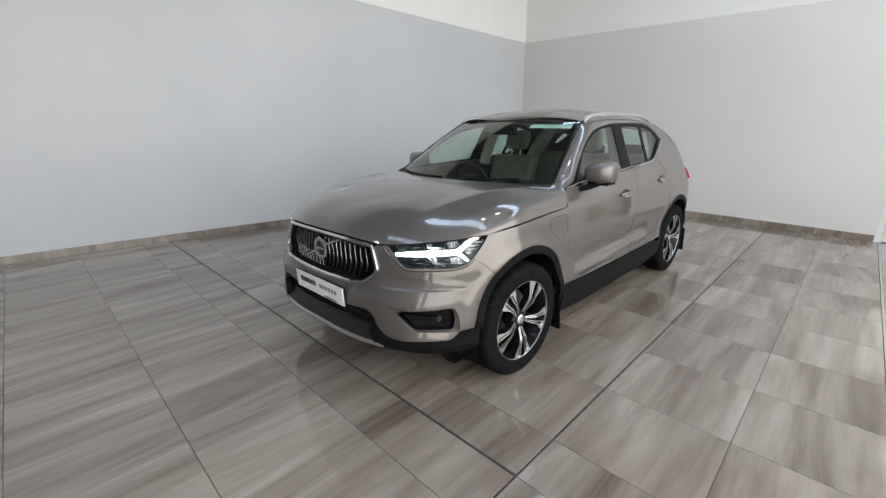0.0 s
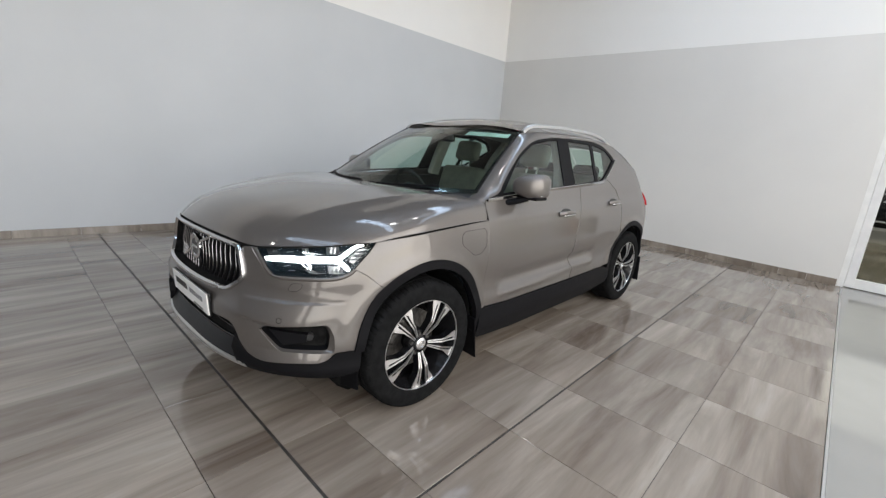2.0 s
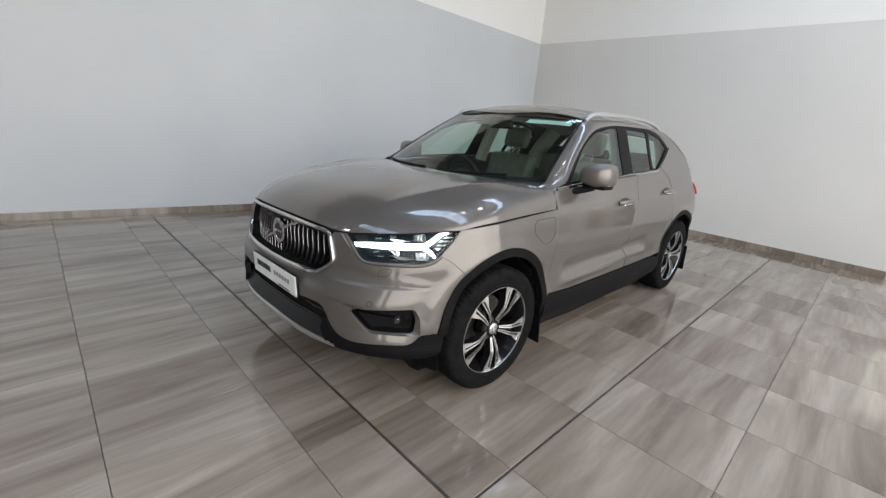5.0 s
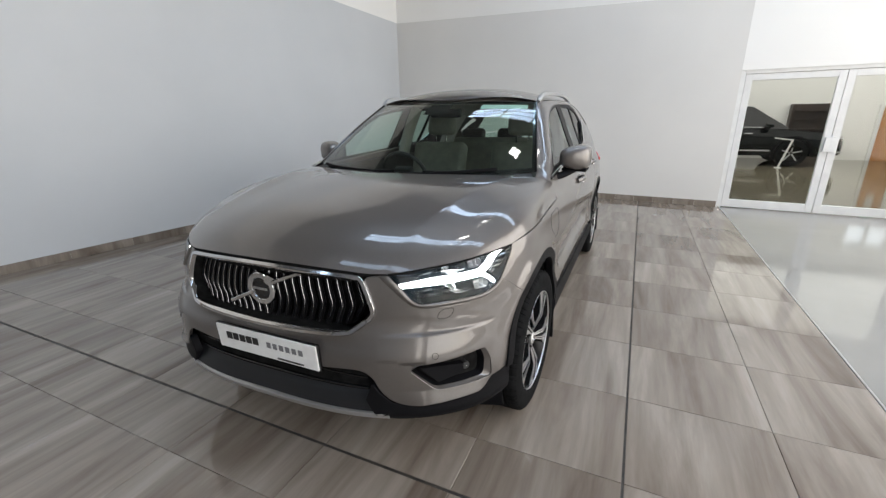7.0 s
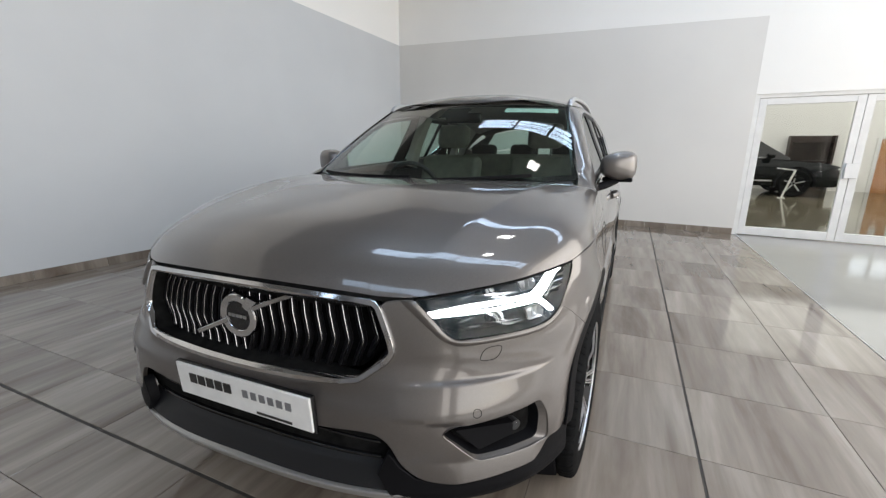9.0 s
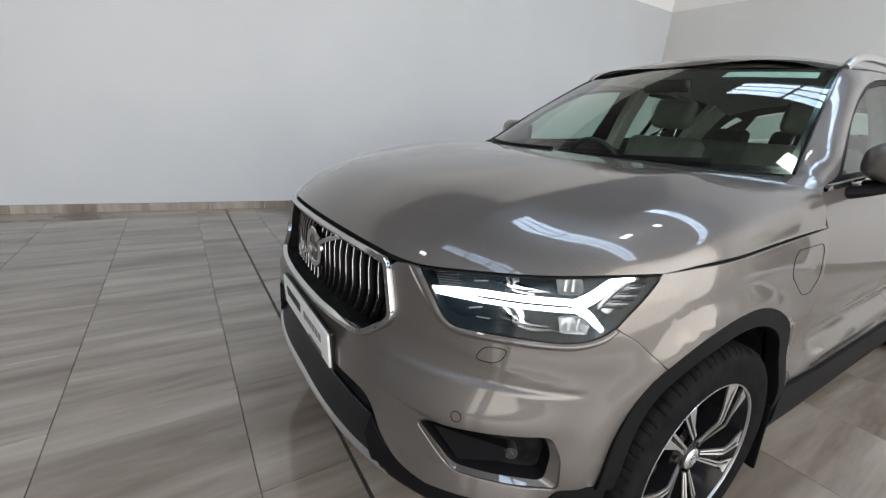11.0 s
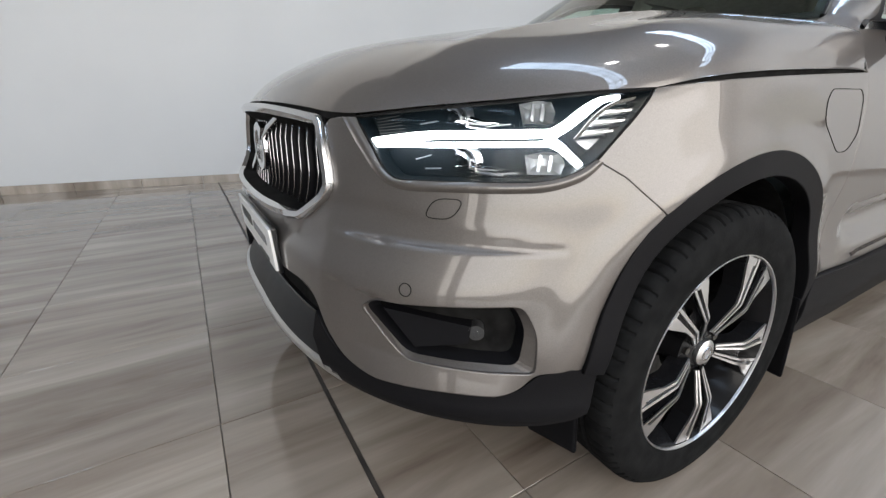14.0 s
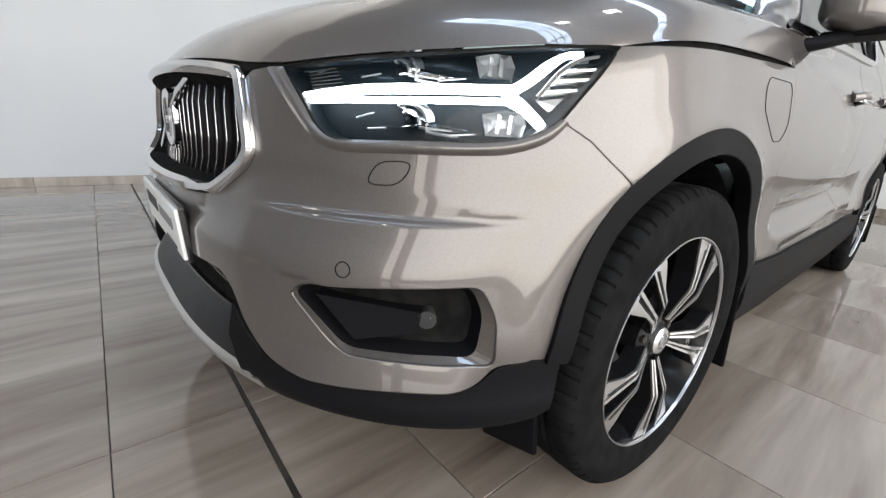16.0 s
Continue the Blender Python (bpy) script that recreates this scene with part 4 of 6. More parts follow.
# headlamps
for sgn in (1, -1):
    lamp = new("headlamp")
    lamp.parent = car

    def at(s, z, o=0.0):
        return skin_at(sgn * s, z, o)

    fl = sgn < 0
    panel("lens", lambda s, z: at(s, z, 0.002), inset(HL, 0.004), CLEAR, lamp, step=0.03, rim=0.0, flip=fl)
    panel("housing", lambda s, z: at(s, z, -0.055), inset(HL, 0.001), HOUSING, lamp, step=0.03, rim=0, flip=fl, label="dark lamp housing")
    ringp = inset(HL, 0.004)
    V = [at(s, z, 0.001) for s, z in ringp] + [at(s, z, -0.06) for s, z in inset(HL, 0.002)]
    n = len(ringp)
    mesh_object("lamp_wall", V, [(i, (i + 1) % n, n + (i + 1) % n, n + i) for i in range(n)], HOUSING, lamp)
    sweep("lens_seal", [at(s, z, 0.0) for s, z in inset(HL, 0.002)], oval(0.0035, 0.003, 6), LINER, lamp, closed=True)
    # the glowing T on its side
    drl_main = spline([(0.589, 0.822, -0.018), (0.69, 0.832, -0.019), (0.79, 0.836, -0.02), (0.87, 0.8385, -0.021), (0.928, 0.840, -0.022)], 4)
    for nm, dz, rr in (("light_bar", 0.0070, 0.0074), ("light_bar", -0.0095, 0.0048)):
        sweep(nm, [at(s, z + dz * min(1, 0.30 + i / 7), o) for i, (s, z, o) in enumerate(drl_main)], oval(rr, rr, 8), DRL, lamp, label="glowing running light")
    sweep("light_tip", [at(0.587, 0.821 + d, -0.018) for d in (-0.008, 0.0, 0.008)], oval(0.006, 0.006, 8), DRL, lamp, label="glowing running light")
    sweep("light_fork", [at(s, z, o) for s, z, o in spline([(0.912, 0.841, -0.022), (0.945, 0.860, -0.022), (0.983, 0.889, -0.02), (1.005, 0.901, -0.018), (1.030, 0.905, -0.018)], 4)], bar(0.016, 0.007), DRL, lamp, label="glowing running light", up=lambda i: (0, 0.1, 1), taper=lambda t: 1 - 0.5 * t)
    sweep("light_fork", [at(s, z, o) for s, z, o in spline([(0.912, 0.837, -0.022), (0.936, 0.824, -0.022), (0.958, 0.804, -0.02), (0.966, 0.796, -0.02)], 4)], bar(0.016, 0.008), DRL, lamp, label="glowing running light", up=lambda i: (0, 0.1, 1), taper=lambda t: 1 - 0.35 * t)
    # projectors: a dark lens under two curved bright fins that run out to a tail
    for s0, z0, k in ((0.766, 0.870, 1.3), (0.785, 0.795, 1.3)):
        bm = bmesh.new()
        bmesh.ops.create_uvsphere(bm, u_segments=16, v_segments=10, radius=0.008 * k, matrix=Matrix.Translation(at(s0 - 0.014, z0, -0.048)))
        part("projector_lens", bm, HOUSING, lamp, "dark glass projector", smooth=True)
        for r, w in ((0.012, 0.0045), (0.021, 0.0065)):
            fin = [at(s0 - 0.014 + r * k * math.cos(f) * 1.15, z0 + r * k * math.sin(f), -0.038 + 0.010 * math.cos(f)) for f in np.linspace(radians(125), radians(-25), 10)]
            fin += [at(s0 + 0.012 * k + r, z0 - 0.60 * r * k, -0.030), at(s0 + 0.030 * k + r, z0 - 0.70 * r * k, -0.036)]
            sweep("projector_fin", spline(fin, 2), bar(0.0022, w), SMOKED, lamp, label="bright curved fin", up=lambda i: (0, -1, 0), taper=lambda t: 0.35 + 1.0 * math.sin(math.pi * min(1, t * 0.8 + 0.15)))
        for dz, reach, w in ((0.010, 0.075, 0.0042), (-0.004, 0.060, 0.0032)):
            arm = spline([(s0 - 0.030, z0 + dz * 2.2, -0.046), (s0 - 0.004, z0 + dz, -0.030), (s0 + 0.025, z0 + dz * 0.2 - 0.004, -0.026), (s0 + reach, z0 + dz * 0.1 - 0.010, -0.034)], 4)
            sweep("projector_arm", [at(*q) for q in arm], bar(w, 0.0012), CHROME, lamp, label="bright chrome arm", up=lambda i: (0, -0.5, 1), taper=lambda t: 0.4 + 1.2 * math.sin(math.pi * t) * (1 - 0.4 * t))
    # bright clear reflector behind the indicator ribs
    ind = rounded([(0.964, 0.836), (0.996, 0.872), (1.028, 0.892), (1.062, 0.903), (1.048, 0.880), (1.018, 0.846), (0.988, 0.818)], 0.006)
    panel("indicator_reflector", lambda s, z: at(s, z, -0.040), ind, SATIN, lamp, step=0.02, rim=0.0, flip=fl, label="clear silver indicator reflector")
    # silver reflector cells beside the fork
    for s0, s1, z0, z1 in ((0.874, 0.922, 0.862, 0.897), (0.884, 0.938, 0.780, 0.815)):
        m1, m2 = (s0 + s1) / 2, (z0 + z1) / 2
        ringf = [(s0, z0), (s1, z0), (s1 + 0.006, m2), (s1, z1), (m1, z1 + 0.002), (s0 - 0.006, z1 - 0.004)]
        bm = bmesh.new()
        fr = [bm.verts.new(at(p, q, -0.024)) for p, q in ringf]
        mid = [bm.verts.new(at(m1 + (p - m1) * 0.7, m2 + (q - m2) * 0.7, -0.042)) for p, q in ringf]
        deep = [bm.verts.new(at(m1 + (p - m1) * 0.35, m2 + (q - m2) * 0.35, -0.050)) for p, q in ringf]
        for lo, hi in ((fr, mid), (mid, deep)):
            for i in range(6):
                bm.faces.new((lo[i], lo[(i + 1) % 6], hi[(i + 1) % 6], hi[i]))
        bm.faces.new(deep)
        cell = part("reflector_cell", bm, SMOKED, lamp, "silver reflector cell")
        for f in (0.33, 0.66):
            sweep("cell_rib", [at(s0 + (s1 - s0) * f, z0 + 0.004, -0.030), at(s0 + (s1 - s0) * f + 0.004, z1 - 0.004, -0.030)], bar(0.0010, 0.004), SMOKED, cell, up=lambda i: (0, -1, 0))
    for line in (((0.690, 0.858), (0.722, 0.864)), ((0.812, 0.856), (0.855, 0.861)), ((0.685, 0.797), (0.715, 0.806)), ((0.705, 0.782), (0.735, 0.784)), ((0.820, 0.777), (0.87, 0.781))):
        sweep("reflector_edge", [at(s, z, -0.03) for s, z in line], bar(0.0008, 0.0011), SMOKED, lamp)
    for k in range(7):
        s = 0.99 + 0.009 * k
        sweep("indicator_rib", [at(s - 0.022, 0.838 + 0.0085 * k, -0.034), at(s + 0.020 + 0.002 * k, 0.844 + 0.0085 * k, -0.018)], bar(0.0032, 0.0026), CHROME if k % 2 else HOUSING, lamp)
    sweep("indicator_frame", [at(s, z, -0.016) for s, z in spline([(0.957, 0.838), (0.992, 0.876), (1.025, 0.896), (1.060, 0.904)], 4)], bar(0.002, 0.003), GLOSSBLACK, lamp)
    for k in range(8):
        sweep("housing_rib", [at(0.590 + 0.002 * k, 0.864 - 0.005 * k, -0.030), at(0.64 + 0.004 * k, 0.872 - 0.0055 * k, -0.034)], bar(0.0006, 0.0008), DASH, lamp)
    # lamp flange in body colour
    fl_out = spline([(0.518, 0.869), (0.552, 0.834), (0.590, 0.795), (0.622, 0.764), (0.660, 0.748), (0.752, 0.749), (0.862, 0.752), (0.915, 0.757), (0.968, 0.776), (0.998, 0.803)], 4)
    fl_in = spline([(0.559, 0.869), (0.605, 0.815), (0.632, 0.781), (0.658, 0.766), (0.70, 0.766), (0.79, 0.769), (0.89, 0.772), (0.934, 0.781), (0.964, 0.795), (0.983, 0.809)], 4)

    def flange_at(u, v):
        (a, b), (c, d) = along(fl_out, u), along(fl_in, u)
        return at(a + (c - a) * v, b + (d - b) * v, 0.001 + 0.009 * math.sin(math.pi * min(1, max(0, v)) * 0.8))

    wrong = np.dot(normal_of(flange_at, 0.4, 0.5), normal_of(skin_at, sgn * 0.7, 0.75)) < 0
    grid("lamp_flange", flange_at, 40, 6, PAINT, lamp, flip=bool(wrong))

# fog lamp pockets
for sgn in (1, -1):
    pocket = new("fog_pocket")
    pocket.parent = car
    n = len(FOG)
    V = [bumper_at(sgn * s, z) for s, z in FOG_OUT] + [skin_at(sgn * (0.86 * a + 0.14 * c), 0.86 * b + 0.14 * d, -0.001) for (a, b), (c, d) in zip(FOG_OUT, FOG)] + [skin_at(sgn * s, z, -0.016) for s, z in FOG]
    mesh_object("pocket_flange", V, [(k * n + i, k * n + (i + 1) % n, (k + 1) * n + (i + 1) % n, (k + 1) * n + i) for k in range(2) for i in range(n)], PAINT, pocket, "body-coloured flange", smooth=False)
    FI = [(0.75 + (s - 0.75) * 0.9, 0.497 + (z - 0.497) * 0.78) for s, z in FOG]
    rows = [[skin_at(sgn * s, z, -0.0155) for s, z in FOG], [skin_at(sgn * (0.5 * s + 0.5 * a), 0.5 * z + 0.5 * b, -0.034) for (s, z), (a, b) in zip(FOG, FI)], [skin_at(sgn * s, z, -0.050 - 0.05 * max(0, s - 0.62)) for s, z in FI]]
    V = [v for r in rows for v in r]
    F = [(k * n + i, k * n + (i + 1) % n, (k + 1) * n + (i + 1) % n, (k + 1) * n + i) for k in range(2) for i in range(n)]
    mesh_object("pocket_wall", V, F, CLAD, pocket, smooth=True)
    panel("pocket_back", lambda s, z: skin_at(sgn * s, z, -0.050 - 0.05 * max(0, s - 0.62)), FI, CLAD, pocket, step=0.03, rim=0, flip=sgn < 0)
    blade = [(0.642, 0.525), (0.80, 0.512), (0.795, 0.478), (0.702, 0.456)]
    bm = bmesh.new()
    fr = [bm.verts.new(skin_at(sgn * s, z, -0.018)) for s, z in blade]
    bk = [bm.verts.new(skin_at(sgn * s, z, -0.06)) for s, z in blade]
    bm.faces.new(fr)
    for i in range(4):
        bm.faces.new((fr[i], fr[(i + 1) % 4], bk[(i + 1) % 4], bk[i]))
    part("pocket_blade", bm, CLAD, pocket)
    c = skin_at(sgn * 0.808, 0.500, -0.034)
    bm = bmesh.new()
    bmesh.ops.create_cone(bm, segments=24, radius1=0.013, radius2=0.015, depth=0.03, cap_ends=True, matrix=Matrix.Translation(c) @ Vector((c[0], c[1] * 1.0, 0)).to_track_quat("Z", "Y").to_matrix().to_4x4())
    fog = part("fog_lamp", bm, DASH, pocket, "small round fog lamp", True)
    bm = bmesh.new()
    bmesh.ops.create_uvsphere(bm, u_segments=16, v_segments=8, radius=0.013, matrix=Matrix.Translation(c * np.array((1.008, 1.008, 1.0))))
    part("fog_lens", bm, CLEAR, fog, smooth=True)

# washer cap, parking sensors, charging flap: thin grooves drawn on the skin
def groove(name, pts, wide=0.0009, closed=True, sgn=1, parent=car):
    return sweep(name, [bumper_at(sgn * s, z) if s < 1.1 else skin_at(sgn * s, z, 0.0) for s, z in pts], oval(wide, 0.0012, 6), LINER, parent, closed=closed, up=lambda i: (0, -1, 0) if pts[0][0] < 1.1 else (1, 0, 0))


for sgn in (1, -1):
    groove("washer_cap_line", rounded([(0.711, 0.702), (0.730, 0.737), (0.783, 0.739), (0.762, 0.703)], 0.02), sgn=sgn)
    groove("sensor_ring", [(0.690 + 0.0105 * math.cos(a), 0.578 + 0.0115 * math.sin(a)) for a in np.linspace(0, 6.283, 18, endpoint=False)], sgn=sgn)
groove("charging_flap_line", rounded([(1.615, 0.905), (1.640, 0.929), (1.81, 0.932), (1.826, 0.915), (1.826, 0.83), (1.775, 0.79), (1.715, 0.79), (1.618, 0.86)], 0.02))

# ---- greenhouse ----
def screen_at(u, v):
    """The windscreen: u across (-1 to 1), v from cowl to roof."""
    base = np.array((0.748 * u, 0.19 + 0.325 * u * u, 1.09 + 0.025 * u * u))
    top = np.array((0.597 * u, 0.955 + 0.175 * u * u, 1.514 - 0.008 * u * u))
    return base + (top - base) * v + np.array((0, -0.5, 0.85)) * 0.028 * 4 * v * (1 - v) * (1 - 0.55 * u * u)


ROOF_Z = curve1([0.955, 1.05, 1.25, 1.7, 2.2, 2.8, 3.2], [1.518, 1.562, 1.607, 1.634, 1.620, 1.526, 1.40])
ROOF_X = curve1([1.0, 1.17, 1.5, 2.0, 2.5, 3.2], [0.59, 0.597, 0.607, 0.607, 0.585, 0.48])
ROOF_E = curve1([1.0, 1.15, 1.5, 2.0, 2.5, 3.2], [1.505, 1.511, 1.535, 1.54, 1.500, 1.33])


def roof_at(u, v):
    y = (0.955 + 0.175 * u * u) * (1 - v) + 3.02 * v
    k = abs(u) ** 2.4
    return np.array((u * ROOF_X(y), y, ROOF_Z(y) * (1 - k) + ROOF_E(y) * k))


screen = grid("windscreen", screen_at, 40, 24, SCREEN_GLASS, car, u=(-1, 1), v=(0.0, 1.0), label="tinted windscreen glass")[0]
screen.visible_shadow = False
grid("roof", roof_at, 40, 50, PAINT, car, u=(-1, 1), v=(0.008, 1))
grid("headliner", lambda u, v: roof_at(u * 0.97, v) - np.array((0, 0, 0.035)), 20, 24, HEADLINER, car, u=(-1, 1), v=(0.03, 0.9), flip=True)
# black ceramic border of the glass
for a, b in ((0.0, 0.05), (0.972, 1.0)):
    grid("screen_border", lambda u, v: screen_at(u, v) + np.array((0, 0.003, -0.004)), 36, 2, GLOSSBLACK, car, u=(-1, 1), v=(a, b))
grid("screen_border", lambda u, v: screen_at(u, v) + np.array((0, 0.003, -0.004)), 2, 24, GLOSSBLACK, car, u=(0.972, 1.0), v=(0, 1), mirror=True)
grid("sensor_patch", lambda u, v: screen_at(u, v) + np.array((0, 0.004, -0.005)), 6, 6, GLOSSBLACK, car, u=(-0.13, 0.13), v=(0.78, 0.96))
for sgn in (1, -1):
    sweep("screen_seal", [screen_at(sgn * 1.0, v) for v in np.linspace(0, 1, 14)], oval(0.006, 0.006, 6), GLOSSBLACK, car)

# pillars and the painted frame above the side windows
PILLAR_A = [(1.874, 1.086), (2.012, 1.123), (2.078, 1.18), (2.26, 1.307), (2.397, 1.389), (2.546, 1.449), (2.79, 1.487), (2.977, 1.497), (3.277, 1.502), (3.556, 1.500), (3.82, 1.494), (4.04, 1.44), (4.28, 1.315), (4.44, 1.24)]
PILLAR_B = [screen_at(1.008, v) for v in (0.0, 0.11, 0.24, 0.55, 0.78, 0.98)] + [roof_at(1.0, (y - 1.145) / 1.875) for y in (1.38, 1.58, 1.9, 2.2, 2.5, 2.75, 2.95)]
pa = spline([skin_at(s, z, 0.002) for s, z in PILLAR_A], 5)
pb = spline(PILLAR_B, 5)


def pillar_at(u, v):
    a, b = np.array(along(pa, v)), np.array(along(pb, v))
    mid = (a + b) / 2
    out = np.array((mid[0] * 0.9, -0.25 if v < 0.45 else 0.0, 0.45))
    out = out / np.linalg.norm(out)
    return a + (b - a) * u + out * 0.012 * 4 * u * (1 - u)


grid("side_frame", pillar_at, 8, 80, PAINT, car, mirror=True, flip=True, v=(0.0, 1.0))

DLO = spline([(1.874, 1.088), (2.6, 1.131), (3.28, 1.163), (3.50, 1.178)], 5)[:-1] + [(3.50, 1.178), (3.54, 1.186), (3.70, 1.262), (3.889, 1.362)] + spline([(3.889, 1.362), (3.85, 1.40), (3.765, 1.450), (3.552, 1.497), (3.277, 1.500), (2.977, 1.495), (2.79, 1.484), (2.546, 1.447), (2.397, 1.387), (2.26, 1.305), (2.078, 1.178), (2.012, 1.121)], 3)[1:-1] + [(2.012, 1.121)]
GLASS_F = rounded([(2.055, 1.115), (2.3, 1.128), (2.84, 1.146), (2.905, 1.478), (2.79, 1.470), (2.54, 1.430), (2.40, 1.370), (2.27, 1.290)], 0.012)
GLASS_R = rounded([(3.015, 1.158), (3.385, 1.176), (3.45, 1.476), (3.07, 1.482)], 0.012)
GLASS_Q = rounded([(3.43, 1.180), (3.505, 1.188), (3.69, 1.270), (3.845, 1.355), (3.745, 1.435), (3.55, 1.472), (3.50, 1.474)], 0.012)
panel("window_frame", lambda s, z: skin_at(s, z, -0.004), DLO, SLAT, car, holes=[GLASS_F[::-1], GLASS_R[::-1], GLASS_Q[::-1]], step=0.04, rim=0.008, mirror=True, label="gloss black window frame and pillars")
for nm, pts in (("side_window", GLASS_F), ("side_window", GLASS_R), ("quarter_window", GLASS_Q)):
    for g in panel(nm, lambda s, z: skin_at(s, z, -0.009), pts, SIDE_GLASS, car, step=0.06, rim=0, mirror=True, label="tinted side glass"):
        g.visible_shadow = False
tail_top = [skin_at(s, z, 0.0) for s, z in ((4.44, 1.24), (4.68, 1.22), (4.9, 1.25), (5.2, 1.27), (5.42, 1.275))]
grid("tailgate_top", lambda u, v: roof_at(u, 1.0) * (1 - v) + np.array(along(tail_top, 1 - u)) * v, 6, 8, PAINT, car, mirror=True, u=(0.8, 1.0))
for g in grid("tailgate_window", lambda u, v: roof_at(u, 1.0) * (1 - v) + np.array(along(tail_top, 1 - u)) * v, 12, 8, SIDE_GLASS, car, mirror=True, u=(0.0, 0.797), v=(0.06, 1), label="tinted rear glass"):
    g.visible_shadow = False
REAR_GLASS = [(4.72, 1.15), (5.43, 1.13), (5.43, 1.27), (4.74, 1.215)]
for g in panel("rear_window", lambda s, z: skin_at(s, z, -0.006), REAR_GLASS, SIDE_GLASS, car, step=0.08, rim=0, mirror=True, label="tinted rear glass"):
    g.visible_shadow = False
belt = [skin_at(s, z - 0.003, 0.008) for s, z in spline([(1.88, 1.086), (2.6, 1.131), (3.28, 1.163), (3.485, 1.177), (3.53, 1.184), (3.57, 1.202), (3.70, 1.264), (3.885, 1.362)], 5)]
sweep("window_trim", belt, bar(0.006, 0.0105), CHROME, car, mirror=True, label="chrome window trim", up=lambda i: (0.3, 0, 1))
rail = spline([(0.603, 1.14, 1.506), (0.606, 1.18, 1.535), (0.610, 1.25, 1.556), (0.614, 1.45, 1.570), (0.614, 1.9, 1.578), (0.608, 2.25, 1.565), (0.598, 2.48, 1.535), (0.592, 2.56, 1.512)], 5)
sweep("roof_rail", rail, [(-0.014, -0.012), (-0.012, 0.008), (-0.004, 0.013), (0.006, 0.012), (0.013, 0.004), (0.013, -0.012)], SATIN, car, mirror=True, label="satin silver roof rail")
# cowl with the wiper
grid("cowl", lambda u, v: (bonnet_at(u * 0.865, 0.985) + np.array((0, 0.004, -0.02))) * (1 - v) + (screen_at(u * 0.97, 0.02) + np.array((0, 0.012, -0.012))) * v, 36, 3, DASH, car, u=(-1, 1))
# painted foot of the pillar between bonnet and screen
foot_low = [bonnet_at(u, 0.985) + np.array((0, 0.004, -0.002)) for u in (0.962, 0.945, 0.925, 0.90, 0.875)]
foot_high = [pillar_at(k, 0.004) for k in (0, 0.25, 0.5, 0.75, 1.0)]
grid("pillar_foot", lambda u, v: np.array(along(foot_low, u)) * (1 - v) + (np.array(along(foot_high, u)) + np.array((0, 0.004, 0.002))) * v, 8, 3, PAINT, car, mirror=True, flip=True)
for x0, x1, y0 in ((-0.62, 0.02, 0.31), (-0.05, 0.55, 0.25)):
    wip = [screen_at(x / 0.73, 0.012 + 0.006 * k) + np.array((0, -0.008, 0.008)) for k, x in enumerate(np.linspace(x0, x1, 6))]
    sweep("wiper", wip, bar(0.006, 0.008), CLAD, car)

# door mirrors
for sgn in (1, -1):
    mirror = new("door_mirror")
    mirror.parent = car
    bm = bmesh.new()
    bmesh.ops.create_uvsphere(bm, u_segments=28, v_segments=18, radius=1.0)
    for v in bm.verts:
        c = v.co
        x, y, z = (math.copysign(abs(k) ** 0.62, k) for k in c)
        taper_in = 1 - 0.18 * (x < 0) * abs(x)
        back = 0.55 if y > 0 else 1.0
        v.co = Vector((sgn * (0.912 + 0.088 * x), 0.86 + 0.115 * y * back + 0.03 * x, 1.168 + 0.075 * z * taper_in + 0.006 * x * z))
    for f in bm.faces:
        f.smooth = True
    part("mirror_shell", bm, PAINT, mirror, smooth=True)
    part("mirror_base", box_bm((min(sgn * 0.84, sgn * 0.985), 0.79, 1.086), (max(sgn * 0.84, sgn * 0.985), 0.915, 1.106), 0.008), CLAD, mirror)
    arm = spline([(sgn * 0.80, 0.70, 1.055), (sgn * 0.85, 0.75, 1.068), (sgn * 0.90, 0.82, 1.092)], 4)
    sweep("mirror_arm", arm, oval(0.03, 0.02), CLAD, mirror)
    part("mirror_glass", box_bm((min(sgn * 0.84, sgn * 0.98), 0.918, 1.11), (max(sgn * 0.84, sgn * 0.98), 0.924, 1.222), 0.003), CHROME, mirror)
    sweep("mirror_indicator", spline([(sgn * 0.875, 0.765, 1.115), (sgn * 0.94, 0.78, 1.112), (sgn * 0.99, 0.84, 1.115)], 4), oval(0.004, 0.004, 6), SATIN, mirror)

# ---- wheels ----
def lathe(name, prof, mat, parent, seg=72, bump=None, smooth=True):
    """A ring about the x axis from (x, radius) points; bump(i, j) lowers a point's radius."""
    V, F, k = [], [], len(prof)
    for i in range(seg):
        a = 2 * math.pi * i / seg
        for j, (x, r) in enumerate(prof):
            q = r - (bump(i, j) if bump else 0)
            V.append((x, q * math.cos(a), q * math.sin(a)))
    for i in range(seg):
        for j in range(k - 1):
            F.append((i * k + j, i * k + j + 1, ((i + 1) % seg) * k + j + 1, ((i + 1) % seg) * k + j))
    bm = bmesh.new()
    vs = [bm.verts.new(v) for v in V]
    for f in F:
        bm.faces.new([vs[q] for q in f])
    return part(name, bm, mat, parent, smooth=smooth)


